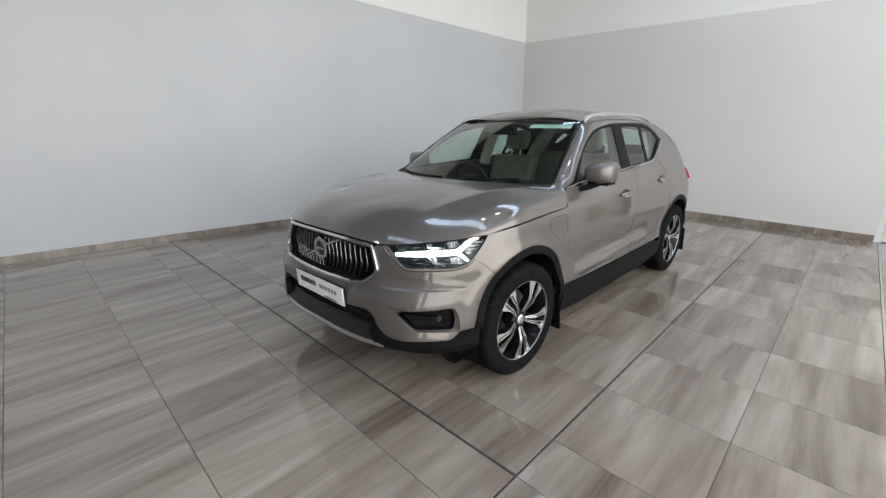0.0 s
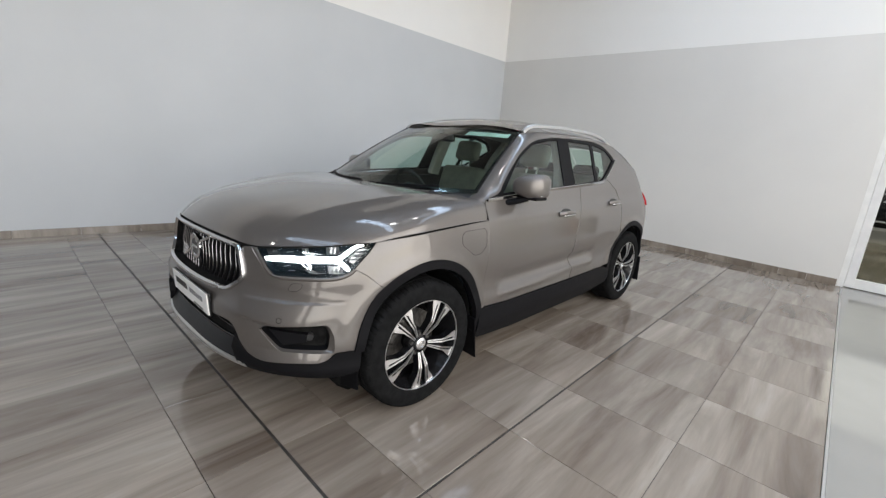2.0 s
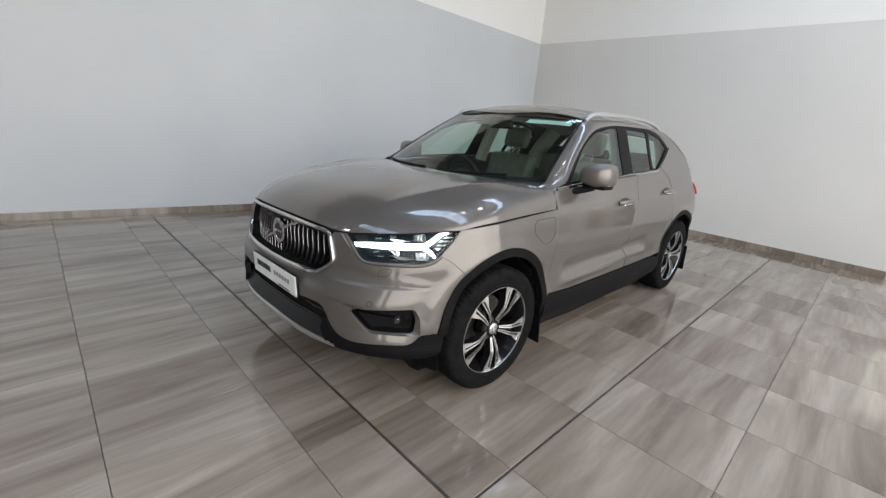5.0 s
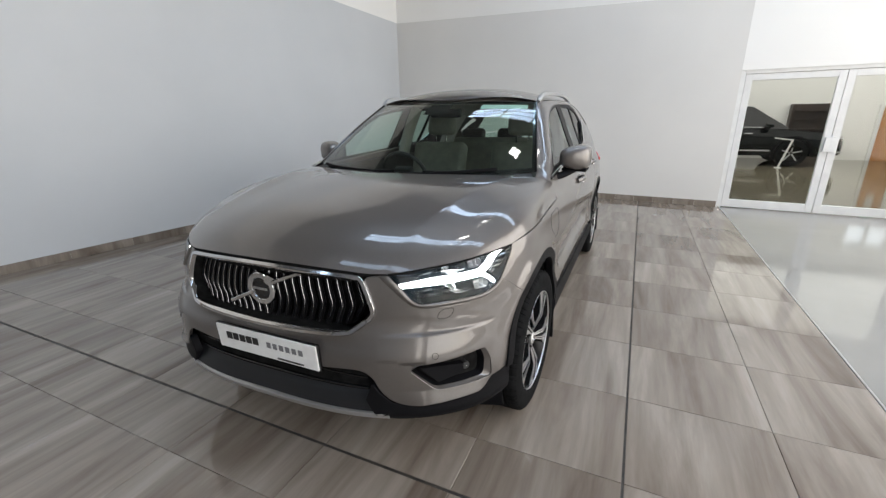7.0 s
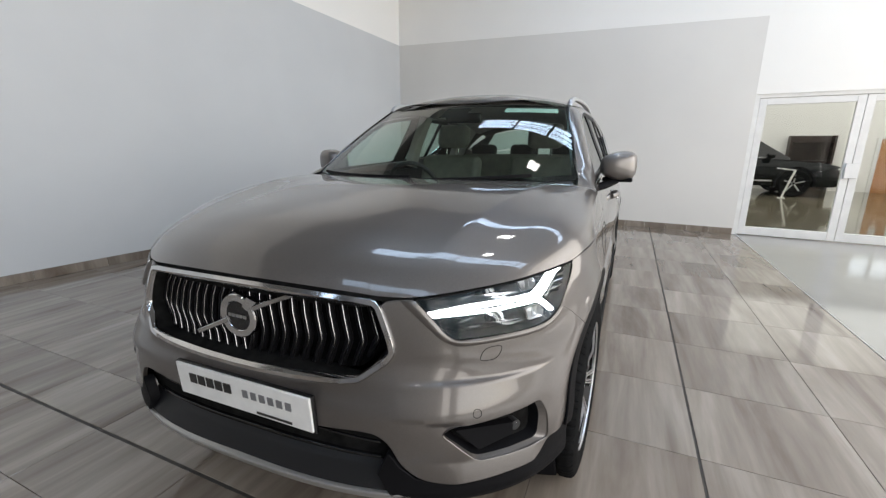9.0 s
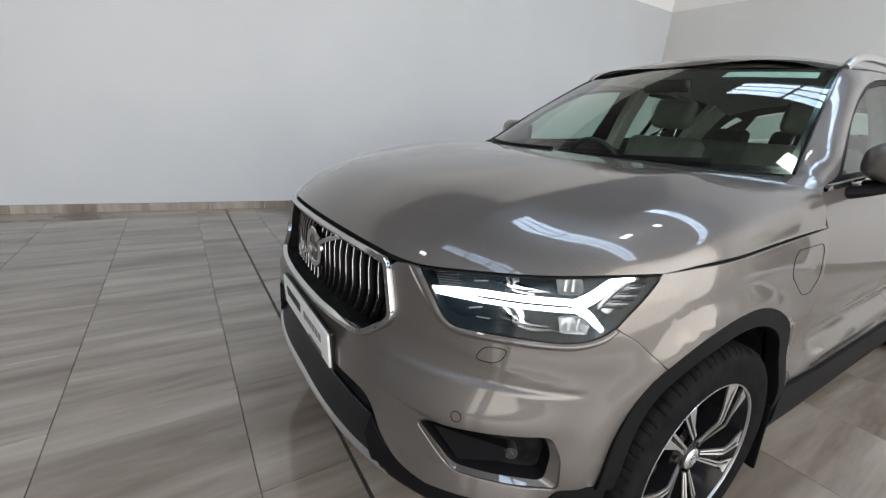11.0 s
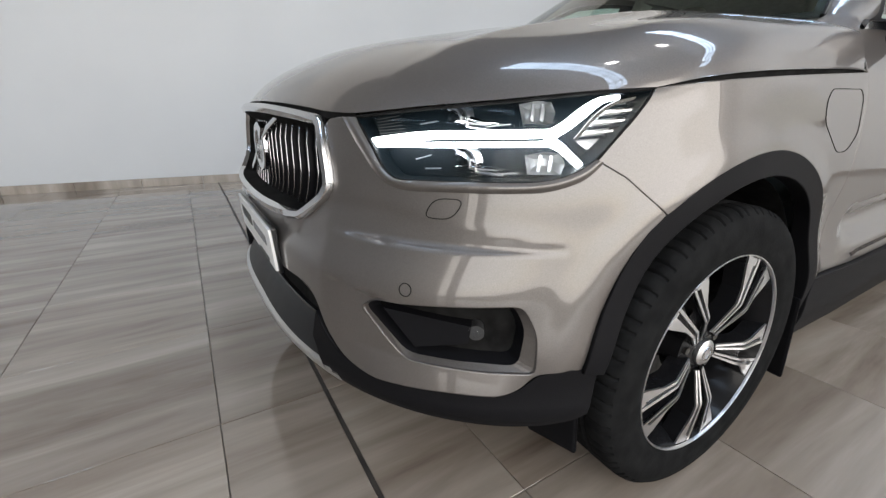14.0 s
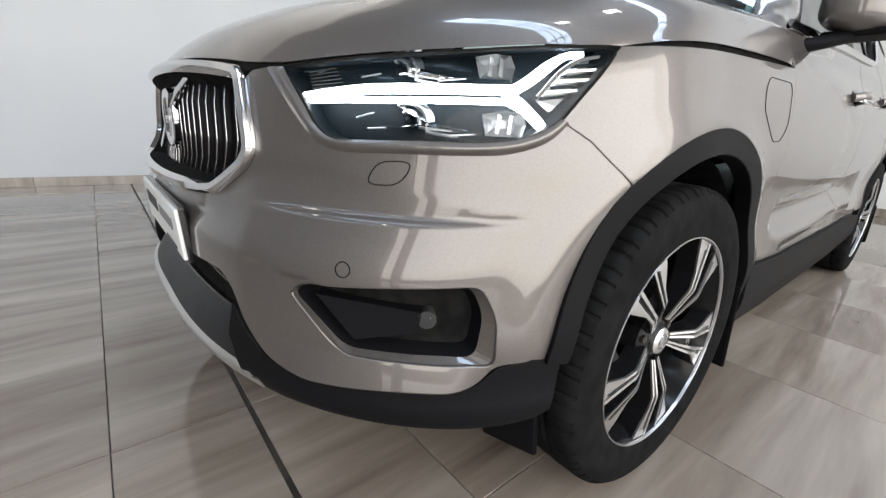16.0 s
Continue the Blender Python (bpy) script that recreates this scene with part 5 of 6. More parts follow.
def make_wheel():
    """A wheel about the origin, its face towards +x."""
    w = new("wheel")
    tyre = [(-0.088, 0.236), (-0.096, 0.29), (-0.090, 0.328), (-0.078, 0.3445), (-0.062, 0.3495), (-0.058, 0.343), (-0.05, 0.343), (-0.046, 0.350), (-0.008, 0.350), (-0.004, 0.343), (0.004, 0.343), (0.008, 0.350), (0.046, 0.350), (0.05, 0.343), (0.058, 0.343), (0.062, 0.3495), (0.088, 0.348), (0.099, 0.345), (0.108, 0.336), (0.1095, 0.333), (0.113, 0.325), (0.117, 0.303), (0.1175, 0.290), (0.1155, 0.276), (0.1165, 0.270), (0.1135, 0.256), (0.110, 0.2465)]
    lathe("tyre", tyre, RUBBER, w, 720, lambda i, j: 0.0042 if (j in (3, 4) and (i + 5) % 20 in (0, 1, 8, 9)) or (j in (15, 16, 17, 18) and (i - (j - 15) // 2) % 20 in (0, 1, 8, 9)) else 0.003 if (j in (7, 8) and i % 10 < 1) or (j in (11, 12) and (i + 5) % 10 < 1) else 0.0)
    lathe("rim_barrel", [(-0.10, 0.236), (-0.09, 0.215), (-0.02, 0.200), (0.05, 0.212), (0.090, 0.234), (0.105, 0.2425)], WHEELBLACK, w, 72)
    lathe("rim_edge", [(0.102, 0.2425), (0.110, 0.2432), (0.1115, 0.2440), (0.1115, 0.2460), (0.104, 0.249)], MACHINED, w, 96)
    lathe("brake_disc", [(0.0, 0.06), (0.0, 0.165), (-0.012, 0.165)], STEEL, w, 48)
    lathe("wheel_back", [(-0.06, 0.0), (-0.06, 0.2)], LINER, w, 40)
    for k in range(5):
        a0 = radians(-14 + 72 * k)
        turn = Matrix.Rotation(a0, 4, "X")

        def at(r, ang, x):
            return turn @ Vector((x, r * math.cos(ang), r * math.sin(ang)))

        # a double spoke: dark arms, each with two bright machined stripes that fan out to the rim
        for sg in (1, -1):
            rows = []
            for t in (0, 0.14, 0.28, 0.40, 0.44, 0.60, 0.64, 0.76, 0.895, 0.905, 1.0):
                r = 0.050 + 0.193 * t
                flare = max(0.0, (t - 0.60) / 0.40)
                x = 0.089 + 0.024 * t / 0.42 if t < 0.42 else 0.113 - 0.008 * (t - 0.42) / 0.58
                e0 = 0.0038 + 0.0190 * t
                e1 = e0 + 0.0046 + 0.0034 * t
                e2 = e1 + (0.0026 + 0.0105 * t) * (1 if t < 0.9 else 0.2)
                e3 = e2 + 0.0042 + 0.0046 * t + (0.0 if t < 0.9 else 0.008) + 0.027 * flare
                rows.append((r, x, e0, e1, e2, e3))
            bm = bmesh.new()
            ring = []
            for r, x, e0, e1, e2, e3 in rows:
                q = [(e0, x - 0.04), (e0, x - 0.003), (e1 + 0.001, x - 0.005), (e2 - 0.001, x - 0.005), (e3 + 0.001, x - 0.006), (e3 + 0.003, x - 0.045)]
                ring.append([bm.verts.new(at(r, g / r * sg, h)) for g, h in q])
            for p, q in zip(ring, ring[1:]):
                for m in range(5):
                    bm.faces.new((p[m], p[m + 1], q[m + 1], q[m]))
            spoke = part("spoke", bm, WHEELBLACK, w)
            for lo, hi, drop in ((2, 3, 0.0), (4, 5, 0.0015)):
                bm = bmesh.new()
                ring = []
                for row in rows:
                    r, x, ga, gb = row[0], row[1] - drop, row[lo] / row[0] * sg, row[hi] / row[0] * sg
                    ring.append([bm.verts.new(at(*q)) for q in ((r, ga, x - 0.008), (r, ga, x), (r, gb, x - 0.0008), (r, gb, x - 0.008))])
                for p, q in zip(ring, ring[1:]):
                    for m in range(3):
                        bm.faces.new((p[m], p[m + 1], q[m + 1], q[m]))
                part("machined_bar", bm, MACHINED, spoke, "bright machined face")
        # dark web between the two arms
        bm = bmesh.new()
        ring = []
        for r, x, e0, *_ in rows[:6]:
            ring.append([bm.verts.new(at(r, g / r, x - 0.016)) for g in (-e0 - 0.001, e0 + 0.001)])
        for p, q in zip(ring, ring[1:]):
            bm.faces.new((p[0], p[1], q[1], q[0]))
        part("spoke_web", bm, WHEELBLACK, w)
        bm = bmesh.new()
        bmesh.ops.create_cone(bm, segments=6, radius1=0.0105, radius2=0.0095, depth=0.022, cap_ends=True, matrix=turn @ pose(0.07, 0.056 * math.cos(0.63), 0.056 * math.sin(0.63), 0, 90, 0))
        part("wheel_nut", bm, STEEL, w)
    lathe("hub", [(0.03, 0.075), (0.07, 0.07), (0.079, 0.05), (0.083, 0.034)], WHEELBLACK, w, 40)
    cap = lathe("hub_cap", [(0.078, 0.033), (0.091, 0.032), (0.095, 0.026), (0.096, 0.0)], MACHINED, w, 32)
    lathe("cap_ring", [(0.0925, 0.020), (0.0975, 0.018), (0.0975, 0.013), (0.0925, 0.012)], CHROME, cap, 24)
    bm = box_bm((-0.03, 0.10, -0.07), (0.02, 0.175, 0.07), 0.015)
    bmesh.ops.rotate(bm, verts=bm.verts, cent=(0, 0, 0), matrix=Matrix.Rotation(radians(150), 3, "X"))
    part("brake_caliper", bm, STEEL, w)
    return w


wheel = make_wheel()
for x, y, rz, spin in ((0.795, 0.0, -2, 0), (0.795, 2.702, 0, 20), (-0.795, 0.0, 178, 10), (-0.795, 2.702, 180, 40)):
    if (x, y) == (0.795, 0.0):
        ob = wheel
    else:
        ob = copy_thing(wheel, Matrix())
    ob.parent = car
    ob.matrix_basis = pose(x, y, HUB, 0, 0, rz) @ pose(0, 0, 0, spin, 0, 0)
for sgn in (1, -1):
    for y in (0.0, 2.702):
        V, F = [], []
        for i in range(25):
            deg = -8 + 194 * i / 24
            a = radians(deg)
            r = 0.412 * (min(1.0, ARCH_SHAPE(deg) + 0.03) if y == 0 else 1.0)
            for x in (0.56, 0.862):
                V.append((sgn * x, y + r * math.cos(a), HUB + r * math.sin(a)))
        F = [(2 * i, 2 * i + 1, 2 * i + 3, 2 * i + 2) for i in range(24)]
        mesh_object("arch_liner", V, F, LINER, car)
        V = [(sgn * 0.56, y + 0.42 * math.cos(a), HUB + 0.42 * math.sin(a)) for a in np.linspace(0, 2 * math.pi, 24, endpoint=False)]
        mesh_object("arch_liner", V, [tuple(range(24))], LINER, car, smooth=False)
        bm = box_bm((-0.115, -0.004, -0.135), (0.115, 0.004, 0.13), 0.006)
        fl = part("mud_flap", bm, CLAD, car)
        fl.matrix_basis = pose(sgn * 0.80, y + 0.425, 0.27, 7, 0, sgn * -5)
    bm = box_bm((-0.060, -0.004, -0.055), (0.060, 0.004, 0.09), 0.006)
    fl = part("wheel_deflector", bm, CLAD, car)
    fl.matrix_basis = pose(sgn * 0.784, -0.375, 0.252, -8, sgn * -9, sgn * 10)

# ---- cabin ----
def soft_box(lo, hi, r, puff=0.0):
    bm = box_bm(lo, hi, r, 4)
    if puff:
        c = Vector([(a + b) / 2 for a, b in zip(lo, hi)])
        h = Vector([(b - a) / 2 for a, b in zip(lo, hi)])
        bmesh.ops.subdivide_edges(bm, edges=[e for e in bm.edges if e.calc_length() > 0.1], cuts=3, use_grid_fill=True)
        for v in bm.verts:
            d = v.co - c
            k = (1 - min(1, abs(d.x / h.x)) ** 2) * (1 - min(1, abs(d.z / h.z)) ** 2)
            v.co.y += math.copysign(puff * k, d.y)
    return bm


def seat(x, y, wide):
    st = new("seat")
    st.parent = car
    part("seat_cushion", soft_box((x - wide / 2, y - 0.5, 0.52), (x + wide / 2, y + 0.02, 0.68), 0.05), LEATHER, st, smooth=True)
    back = part("backrest", soft_box((-wide / 2, -0.07, 0.0), (wide / 2, 0.07, 0.60), 0.055, 0.015), LEATHER, st, smooth=True)
    back.matrix_basis = pose(x, y + 0.02, 0.62, -17, 0, 0)
    n = 1 if wide < 0.8 else 3
    for k in range(n):
        dx = 0 if n == 1 else (k - 1) * wide * 0.33
        head = part("headrest", soft_box((-0.13, -0.05, 0.66), (0.13, 0.05, 0.85), 0.045, 0.01), LEATHER if n == 1 else DASH, st, smooth=True)
        head.matrix_basis = pose(x + dx, y + 0.02, 0.62 - (0.15 if n > 1 else 0), -15, 0, 0)
        for q in (-0.05, 0.05):
            post = part("headrest_post", box_bm((q - 0.006, -0.006, 0.56), (q + 0.006, 0.006, 0.70), 0.002), CHROME, st)
            post.matrix_basis = pose(x + dx, y + 0.02, 0.62, -15, 0, 0)


seat(0.37, 1.52, 0.50), seat(-0.37, 1.52, 0.50), seat(0.0, 2.42, 1.22)
dash_path = spline([(-0.74, 0.70, 0.0), (0, 0.62, 0.0), (0.74, 0.70, 0.0)], 8)
sweep("dashboard", [np.array((x, y, 0.92)) for x, y, _ in dash_path], [(-0.17, -0.2), (-0.17, 0.02), (-0.12, 0.085), (0.05, 0.13), (0.25, 0.13), (0.30, 0.10), (0.30, -0.2)], DASH, car)
part("centre_screen", box_bm((-0.11, 0.80, 0.83), (0.11, 0.83, 1.05), 0.008), GLOSSBLACK, car)
part("centre_console", box_bm((-0.13, 0.85, 0.4), (0.13, 1.55, 0.68), 0.03), DASH, car)
part("cabin_floor", box_bm((-0.75, 0.5, 0.30), (0.75, 3.1, 0.36)), DASH, car)
part("load_cover", box_bm((-0.62, 2.62, 0.98), (0.62, 3.2, 1.0), 0.01), DASH, car)
steer = new("steering_wheel")
steer.parent = car
circle = [np.array((0.182 * math.cos(a), 0.0, 0.182 * math.sin(a))) for a in np.linspace(0, 2 * math.pi, 36, endpoint=False)]
sweep("steering_rim", circle, oval(0.015, 0.015), DASH, steer, closed=True, up=lambda i: (0, 1, 0))
part("steering_hub", soft_box((-0.075, -0.03, -0.06), (0.075, 0.03, 0.06), 0.02), DASH, steer, smooth=True)
for a, b in (((-0.17, 0, 0), (-0.06, 0, 0)), ((0.06, 0, 0), (0.17, 0, 0)), ((0, 0, -0.17), (0, 0, -0.05))):
    sweep("steering_spoke", [a, ((a[0] + b[0]) / 2, 0, (a[2] + b[2]) / 2), b], bar(0.015, 0.008), DASH, steer, up=lambda i: (0, 1, 0))
steer.matrix_basis = pose(-0.37, 1.02, 0.99, 24, 0, 0)
bm = soft_box((-0.115, -0.018, -0.03), (0.115, 0.018, 0.03), 0.014)
im = part("interior_mirror", bm, GLOSSBLACK, car, smooth=True)
im.matrix_basis = pose(0, 0.98, 1.44, 8, 0, 0)
for sgn in (1, -1):
    pillar = [(sgn * 0.70, 1.60, 1.10), (sgn * 0.66, 1.63, 1.28), (sgn * 0.58, 1.66, 1.50)]
    sweep("pillar_trim", spline(pillar, 4), bar(0.03, 0.06), HEADLINER, car, up=lambda i: (0, 1, 0))
    rp = [(sgn * 0.72, 2.55, 1.05), (sgn * 0.67, 2.62, 1.25), (sgn * 0.56, 2.72, 1.48)]
    sweep("pillar_trim", spline(rp, 4), bar(0.03, 0.13), HEADLINER, car, up=lambda i: (0, 1, 0))
    part("door_card", box_bm((min(sgn * 0.76, sgn * 0.80), 0.65, 0.4), (max(sgn * 0.76, sgn * 0.80), 2.5, 1.08), 0.01), DASH, car)
# dealer sticker inside the top of the windscreen
notice = grid("windscreen_notice", lambda u, v: screen_at(u, v) + np.array((0, 0.008, -0.012)), 8, 3, NOTICE, None, u=(0.42, 0.90), v=(0.89, 0.97))[0]
tagged(notice, "pale paper notice stuck inside the windscreen top", "sticker")

# ---- skirting, glazed doors, the room behind them ----
def skirting(name, m, x0, x1, n):
    """Single tiles of skirting along a wall."""
    sk = thing(name, "low grey-brown tile skirting along the wall foot", "skirting", m=m, kind="structure")
    step = (x1 - x0) / n
    for i in range(n):
        ob = part("skirting_tile", box_bm((-step / 2 + 0.0015, -0.011, 0.0), (step / 2 - 0.0015, -0.0005, 0.092), 0.0015, 1), TILE, sk)
        ob.matrix_basis = Matrix.Translation((x0 + step * (i + 0.5), 0, 0))
    return sk


skirting("baseboard_back", BACK, 0.02, GREY_END - 0.01, 20)
skirting("baseboard_left", LEFT, 0.02, 15.0, 25)

doors = thing("door_1", "white framed double glazed doors, closed", "door", m=BACK, kind="structure")
X0 = GREY_END
for lo, hi in (((X0, 0.02, 0.0), (X0 + 0.06, 0.14, DOOR_H)), ((X0 + DOOR_W - 0.06, 0.02, 0.0), (X0 + DOOR_W, 0.14, DOOR_H)), ((X0 + 0.06, 0.02, DOOR_H - 0.05), (X0 + DOOR_W - 0.06, 0.14, DOOR_H))):
    part("door_frame", box_bm(lo, hi, 0.004), WHITE_FRAME, doors)
for k in range(2):
    a = X0 + 0.064 + k * 1.118
    b = a + 1.112
    leaf = new("door_leaf")
    leaf.parent = doors
    for lo, hi in (((a, 0.03, 0.012), (a + 0.085, 0.085, 1.945)), ((b - 0.085, 0.03, 0.012), (b, 0.085, 1.945)), ((a + 0.085, 0.032, 1.86), (b - 0.085, 0.083, 1.945)), ((a + 0.085, 0.032, 0.012), (b - 0.085, 0.083, 0.13))):
        part("leaf_rail", box_bm(lo, hi, 0.004), WHITE_FRAME, leaf)
    pane = part("pane", box_bm((a + 0.08, 0.054, 0.125), (b - 0.08, 0.06, 1.865)), DOOR_GLASS, leaf)
    pane.visible_shadow = False
    h = b - 0.05 if k == 0 else a + 0.05
    part("push_plate", box_bm((h - 0.035 + 0.02 * (1 - 2 * k), -0.01, 0.88), (h + 0.035 + 0.02 * (1 - 2 * k), 0.03, 1.08), 0.006), WHITE_FRAME, leaf)

YB2 = 15.0
for nm, lo, hi, mt in (("wall_far", (1.0, YB2, 0), (7.5, YB2 + 0.2, 3.6), WALL_WHITE), ("wall_far_right", (7.5, YB2, 1.59), (10.6, YB2 + 0.2, 2.05), WALL_WHITE), ("wall_far_side", (8.25, YB2, 0), (10.6, YB2 + 0.2, 1.59), WALL_WHITE), ("wall_far_top", (7.5, YB2, 2.6), (10.6, YB2 + 0.2, 3.6), WALL_WHITE), ("wall_side_left", (1.0, 6.4, 0), (1.2, YB2, 3.6), WALL_WHITE), ("wall_side_right", (10.4, 5.0, 0), (10.6, YB2, 3.6), WALL_WHITE), ("wall_near_right", (8.2, 5.0, 0), (10.4, 5.2, 3.6), WALL_WHITE)):
    tagged(part(nm, box_bm(lo, hi), mt), "plain pale wall of the room behind the doors", "wall", kind="structure")
tagged(part("ceiling_far", box_bm((1.0, 5.9, 3.6), (10.6, YB2 + 0.2, 3.75)), CEILING_MAT), "plain pale ceiling of the room behind", "ceiling", kind="structure")
FAR_FLOOR = mottled(material("polished_beige_floor", (0.3, 0.26, 0.2), 0.08), 1.5, (0.15, 0.132, 0.092), (0.20, 0.178, 0.128))
tagged(part("floor_far", box_bm((1.2, 6.02, -0.011), (10.4, YB2, 0.0)), FAR_FLOOR), "polished beige floor of the room behind", "floor", kind="structure")
area_lamp("far_room_light", pose(5.8, 10.6, 3.58), 8.6, 8.2, 350, (1.0, 0.96, 0.9))
WHITE_SKY = glowing("white_overcast_sky", (0.97, 0.985, 1.0), 1.6)
tagged(part("backdrop", box_bm((5.0, 19.0, 0.0), (16.0, 19.05, 7.0)), WHITE_SKY), "plain white overcast sky outside the high windows", "sky", kind="structure")
win = thing("window_6", "high row of small bright windows", "window", kind="structure")
for i in range(6):
    part("window_post", box_bm((7.5 + 0.52 * i, YB2 + 0.02, 2.05), (7.58 + 0.52 * i, YB2 + 0.12, 2.6)), WHITE_FRAME, win)
door_2 = thing("door_2", "orange-brown flush wooden door in a white frame, closed", "door", kind="structure")
part("door_leaf", box_bm((7.60, YB2 - 0.03, 0.0), (8.17, YB2 + 0.02, 1.55), 0.004), WOOD, door_2)
for lo, hi in (((7.5, YB2 - 0.05, 0), (7.595, YB2 + 0.1, 1.59)), ((8.175, YB2 - 0.05, 0), (8.25, YB2 + 0.1, 1.59)), ((7.595, YB2 - 0.05, 1.555), (8.175, YB2 + 0.1, 1.59))):
    part("door_frame", box_bm(lo, hi, 0.004), WHITE_FRAME, door_2)
for z in (1.28, 1.08):
    tagged(part("notice", box_bm((7.78, YB2 - 0.036, z), (7.95, YB2 - 0.031, z + 0.17)), PAPER), "white paper notice on the wooden door", "notice")
sign = tagged(part("exit_sign", box_bm((7.80, YB2 - 0.05, 1.69), (8.02, YB2 - 0.003, 1.80), 0.005), GREEN_SIGN), "small green and white exit sign above the door", "sign")
for x, w in ((7.82, 0.045), (7.90, 0.09)):
    part("sign_symbol", box_bm((x, YB2 - 0.054, 1.715), (x + w, YB2 - 0.0495, 1.775)), PAPER, sign, "white pictogram")
cab = thing("display_cabinet", "dark wooden cabinet recess with shelves in the far wall", "cabinet")
part("cabinet_back", box_bm((5.45, YB2 - 0.03, 0.0), (6.5, YB2 - 0.004, 1.66)), DARKWOOD, cab)
for z in (0.9, 1.2, 1.45):
    part("cabinet_shelf", box_bm((5.5, YB2 - 0.25, z), (6.45, YB2 - 0.03, z + 0.025)), DARKWOOD, cab)
for x in (5.40, 6.45):
    part("cabinet_side", box_bm((x, YB2 - 0.26, 0.0), (x + 0.06, YB2 - 0.004, 1.66)), DARKWOOD, cab)
box_thing("desk_block", (8.75, 13.4, 0.0), (9.5, 14.0, 0.75), WALL_WHITE, "pale block desk at the far wall", "desk", 0.01)

# black SUV in the far room, its nose towards +x
suv = thing("parked_car", "glossy black SUV parked on the polished floor", "car", m=pose(5.02, 13.35, 0))
bm = bmesh.new()
sect = [(-3.7, 0.55, 0.95, 0.70), (-3.5, 0.3, 1.05, 0.88), (-2.0, 0.28, 1.05, 0.93), (-0.9, 0.28, 1.03, 0.93), (0.0, 0.3, 0.98, 0.93), (0.5, 0.28, 0.93, 0.91), (0.85, 0.28, 0.87, 0.86), (1.05, 0.32, 0.79, 0.74), (1.12, 0.4, 0.70, 0.62)]
loops = []
for x, z0, z1, w in sect:
    loops.append([bm.verts.new((x, w * a, z0 + (z1 - z0) * b)) for a, b in ((-0.94, 0), (-1, 0.35), (-0.99, 0.7), (-0.9, 0.95), (-0.5, 1.0), (0.5, 1.0), (0.9, 0.95), (0.99, 0.7), (1, 0.35), (0.94, 0))])
for p, q in zip(loops, loops[1:]):
    for i in range(10):
        bm.faces.new((p[i], q[i], q[(i + 1) % 10], p[(i + 1) % 10]))
bm.faces.new(loops[0]), bm.faces.new(loops[-1][::-1])
part("body", bm, DARKCAR, suv, smooth=True)
bm = bmesh.new()
loops = []
for x, z0, z1, w0, w1 in ((-3.55, 1.0, 1.06, 0.82, 0.78), (-3.2, 1.0, 1.55, 0.84, 0.62), (-2.0, 1.0, 1.66, 0.86, 0.64), (-1.0, 1.0, 1.58, 0.86, 0.62), (-0.15, 0.98, 1.02, 0.84, 0.80)):
    loops.append([bm.verts.new(v) for v in ((x, -w0, z0), (x, -w1, z1), (x, w1, z1), (x, w0, z0))])
for p, q in zip(loops, loops[1:]):
    for i in range(4):
        bm.faces.new((p[i], q[i], q[(i + 1) % 4], p[(i + 1) % 4]))
bm.faces.new(loops[0]), bm.faces.new(loops[-1][::-1])
part("cabin", bm, GLOSSBLACK, suv, "dark glasshouse", True)
for x in (0.0, -2.75):
    for y in (-0.84, 0.84):
        wh = new("wheel")
        wh.parent = suv
        wh.matrix_basis = pose(x, y, 0.36, 0, 0, -90 if y < 0 else 90)
        lathe("tyre", [(-0.1, 0.24), (-0.11, 0.33), (-0.06, 0.36), (0.06, 0.36), (0.11, 0.33), (0.1, 0.24)], RUBBER, wh, 40)
        lathe("rim", [(0.03, 0.0), (0.04, 0.05), (0.02, 0.2), (0.09, 0.235)], WHEELBLACK, wh, 40)
        for k in range(5):
            a = 2 * math.pi * k / 5 + 0.3
            sweep("spoke", [(0.06, 0.03 * math.cos(a), 0.03 * math.sin(a)), (0.075, 0.13 * math.cos(a), 0.13 * math.sin(a)), (0.085, 0.235 * math.cos(a), 0.235 * math.sin(a))], bar(0.016, 0.006), SMOKED, wh, up=lambda i: (1, 0, 0))
for y in (-0.62, 0.62):
    part("headlamp", box_bm((0.80, y - 0.17, 0.70), (1.06, y + 0.15, 0.77), 0.02), CHROME, suv)
part("grille", box_bm((1.06, -0.42, 0.48), (1.145, 0.42, 0.70), 0.02), CHROME, suv)
for x in (0.0, -2.75):
    sweep("wheel_arch", [(x + 0.425 * math.cos(f), -0.915, 0.36 + 0.425 * math.sin(f)) for f in np.linspace(radians(-12), radians(192), 19)], bar(0.03, 0.03), CLAD, suv, up=lambda i: (0, -1, 0))
part("mirror", box_bm((-0.72, -1.10, 1.02), (-0.54, -0.88, 1.15), 0.045), DARKCAR, suv)
sweep("window_strip", spline([(-3.3, -0.885, 1.045), (-2.0, -0.905, 1.05), (-0.7, -0.885, 1.035)], 4), bar(0.008, 0.008), CHROME, suv)
for x in (-2.05, -1.15):
    part("door_handle", box_bm((x, -0.965, 0.86), (x + 0.2, -0.93, 0.89), 0.01), CHROME, suv)
part("plate", box_bm((1.10, -0.26, 0.36), (1.15, 0.26, 0.47), 0.004), PLATE_WHITE, suv)
part("intake_strip", box_bm((0.95, -0.80, 0.36), (1.07, -0.50, 0.41), 0.01), CHROME, suv)
part("side_strip", box_bm((-2.3, -0.955, 0.40), (-0.5, -0.93, 0.44), 0.005), CHROME, suv)

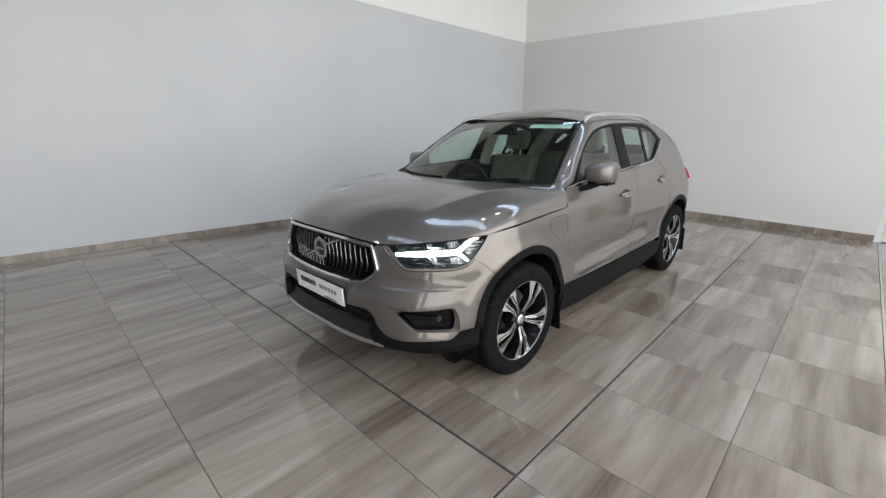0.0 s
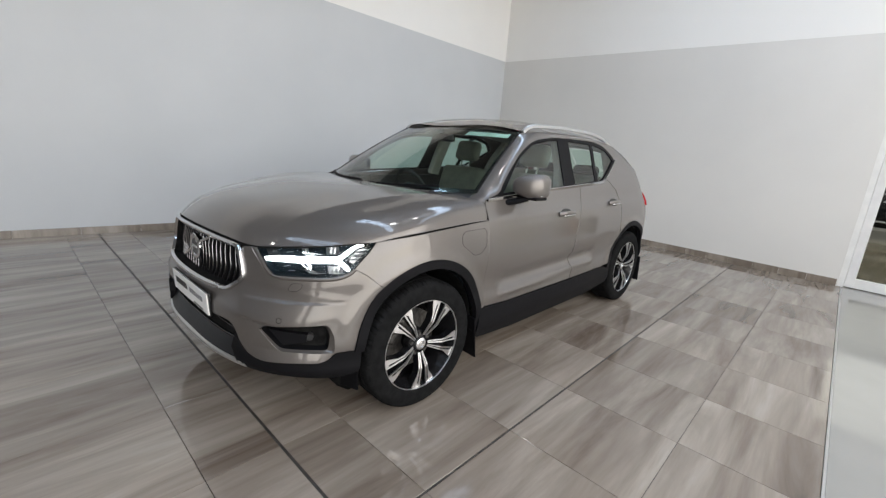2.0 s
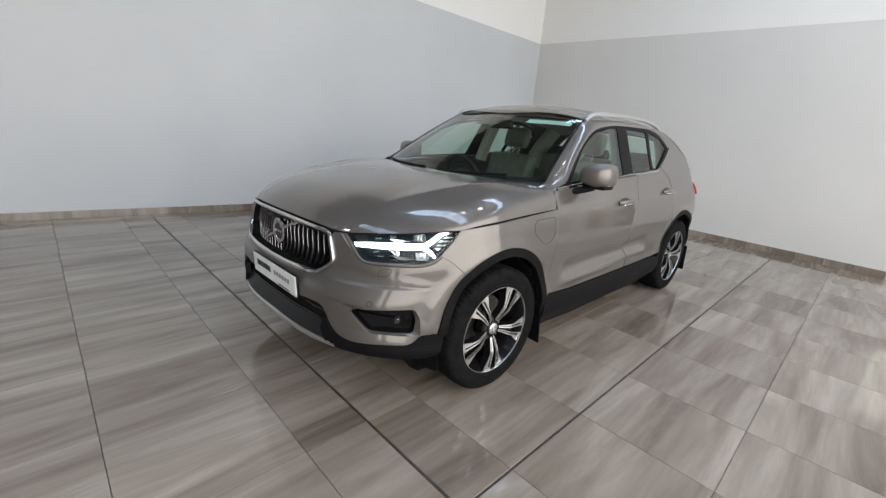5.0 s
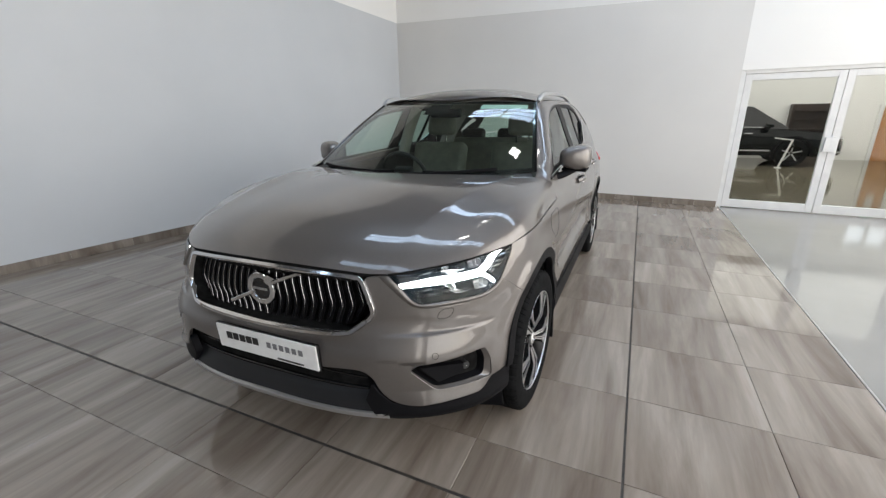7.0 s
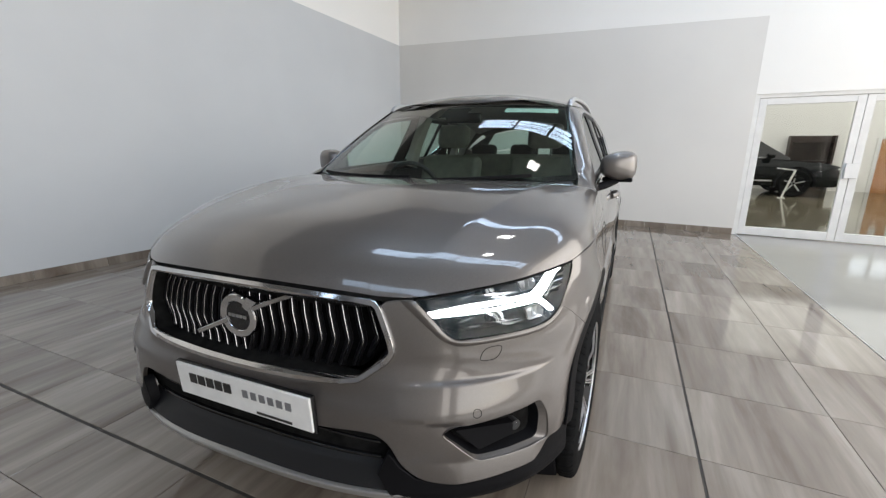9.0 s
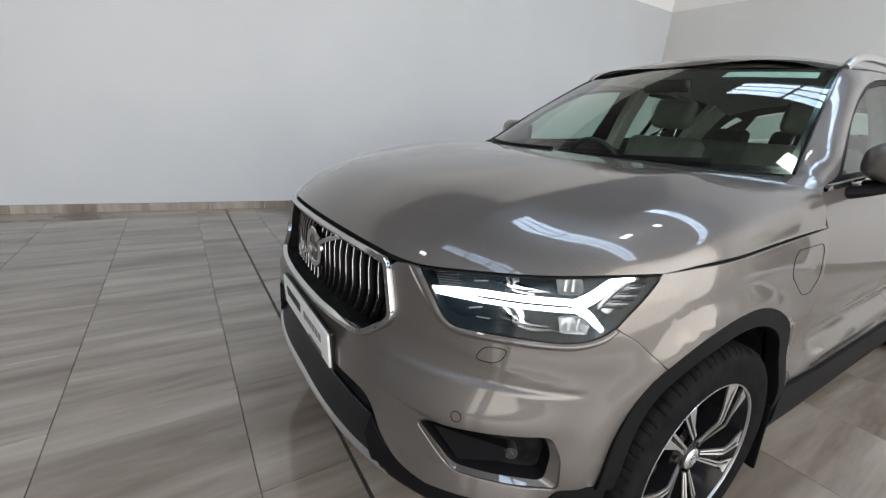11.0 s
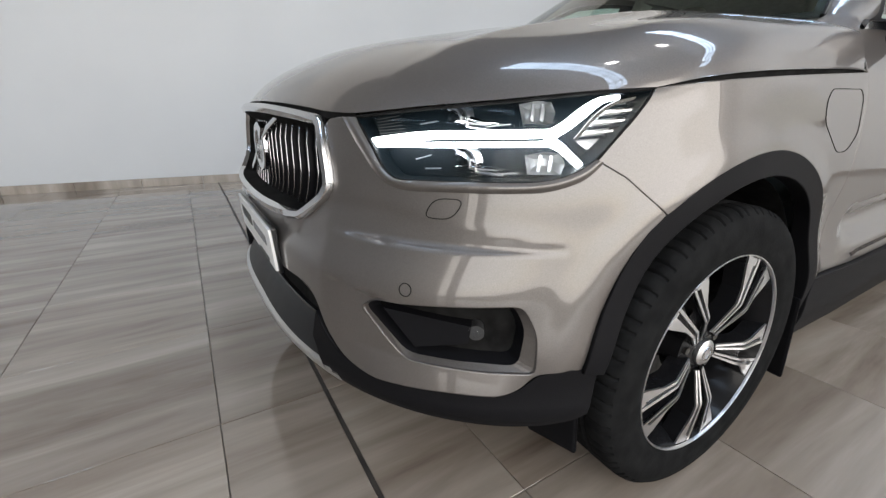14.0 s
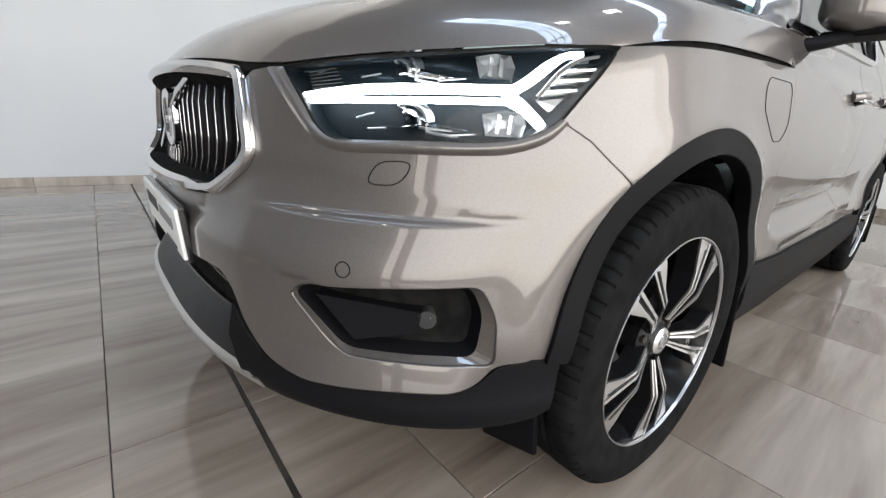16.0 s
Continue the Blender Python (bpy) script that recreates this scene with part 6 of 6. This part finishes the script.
# slim angled stand beside the black car
stand = thing("display_stand", "slim white angled display stand on the polished floor", "stand", m=pose(4.80, 12.05, 0))
part("foot", box_bm((-0.17, -0.08, 0.0), (-0.03, 0.08, 0.015), 0.004), WHITE_FRAME, stand)
sweep("post", [(-0.10, 0.0, 0.015), (-0.01, 0, 0.36), (0.09, 0, 0.72)], bar(0.022, 0.015), WHITE_FRAME, stand, up=lambda i: (0, -1, 0))
sweep("arm", [(0.11, 0, 0.725), (-0.06, 0, 0.745), (-0.30, 0, 0.775)], bar(0.012, 0.015), WHITE_FRAME, stand)

# light panels in the showroom ceiling
for x, y in ((1.2, 2.3), (1.6, 0.9), (-1.5, -4.5), (2.5, -5.5)):
    lp = thing("ceiling_light", "square white recessed LED ceiling panel, lit", "ceiling light", m=pose(x, y, CEIL), group="ceiling lights")
    part("frame", box_bm((-0.17, -0.17, -0.03), (0.17, 0.17, -0.002), 0.004), WHITE_FRAME, lp)
    part("diffuser", box_bm((-0.145, -0.145, -0.034), (0.145, 0.145, -0.0305)), LED_PANEL, lp)

# ---- floor tiles: single pieces near the car, the rest joined ----
def tile_geometry(x0, x1, y0, y1, lean=0.0):
    """A tile with a small chamfer, its top at z = 0."""
    c = 0.0012
    flat = [(x0, y0, -0.012), (x1, y0, -0.012), (x1, y1, -0.012), (x0, y1, -0.012), (x0, y0, -c), (x1, y0, -c), (x1, y1, -c), (x0, y1, -c), (x0 + c, y0 + c, 0), (x1 - c, y0 + c, 0), (x1 - c, y1 - c, 0), (x0 + c, y1 - c, 0)]
    return [(x, y + lean * x, z) for x, y, z in flat]


TILE_FACES = [(8, 9, 10, 11)] + [(i, (i + 1) % 4, 4 + (i + 1) % 4, 4 + i) for i in range(4)] + [(4 + i, 4 + (i + 1) % 4, 8 + (i + 1) % 4, 8 + i) for i in range(4)]
shared, rest_v, rest_f, near = {}, [], [], []
for xa, xb in zip(xs, xs[1:]):
    for ya, yb in zip(ys, ys[1:]):
        if xa < -6 or ya < -9.2 or ya > 6.0:
            continue
        gx0, gx1 = (0.0055 if abs(xa - X_JOINT) < 1e-6 else 0.0012), (0.0055 if abs(xb - X_JOINT) < 1e-6 else 0.0012)
        cut = xb <= X_JOINT + 1e-6
        gy0, gy1 = (0.007 if cut and abs(ya - Y_JOINT) < 1e-6 else 0.0012), (0.007 if cut and abs(yb - Y_JOINT) < 1e-6 else 0.0012)
        near.append((abs((xa + xb) / 2 - 0.3) + abs((ya + yb) / 2 - 0.5) * 0.9, xa + gx0, xb - gx1, ya + gy0, yb - gy1))
near.sort()
for k, (_, x0, x1, y0, y1) in enumerate(near):
    lean = LEAN if x1 <= X_JOINT else 0.0
    rise = lean * ((x0 + x1) / 2 - X_JOINT)
    if k < 300:
        key = (round(x1 - x0, 4), round(y1 - y0, 4), lean)
        if key not in shared:
            me = bpy.data.meshes.new("tile")
            me.from_pydata(tile_geometry(-key[0] / 2, key[0] / 2, -key[1] / 2, key[1] / 2, lean), [], TILE_FACES)
            me.materials.append(TILE)
            shared[key] = me
        ob = new("tile", shared[key])
        ob.parent = floor
        ob.location = ((x0 + x1) / 2, (y0 + y1) / 2 + rise, 0)
    else:
        b = len(rest_v)
        rest_v += [(x, y - lean * X_JOINT, z) for x, y, z in tile_geometry(x0, x1, y0, y1, lean)]
        rest_f += [tuple(b + i for i in f) for f in TILE_FACES]
tagged(mesh_object("far_tiles", rest_v, rest_f, TILE, floor, smooth=False), kind="stuff")
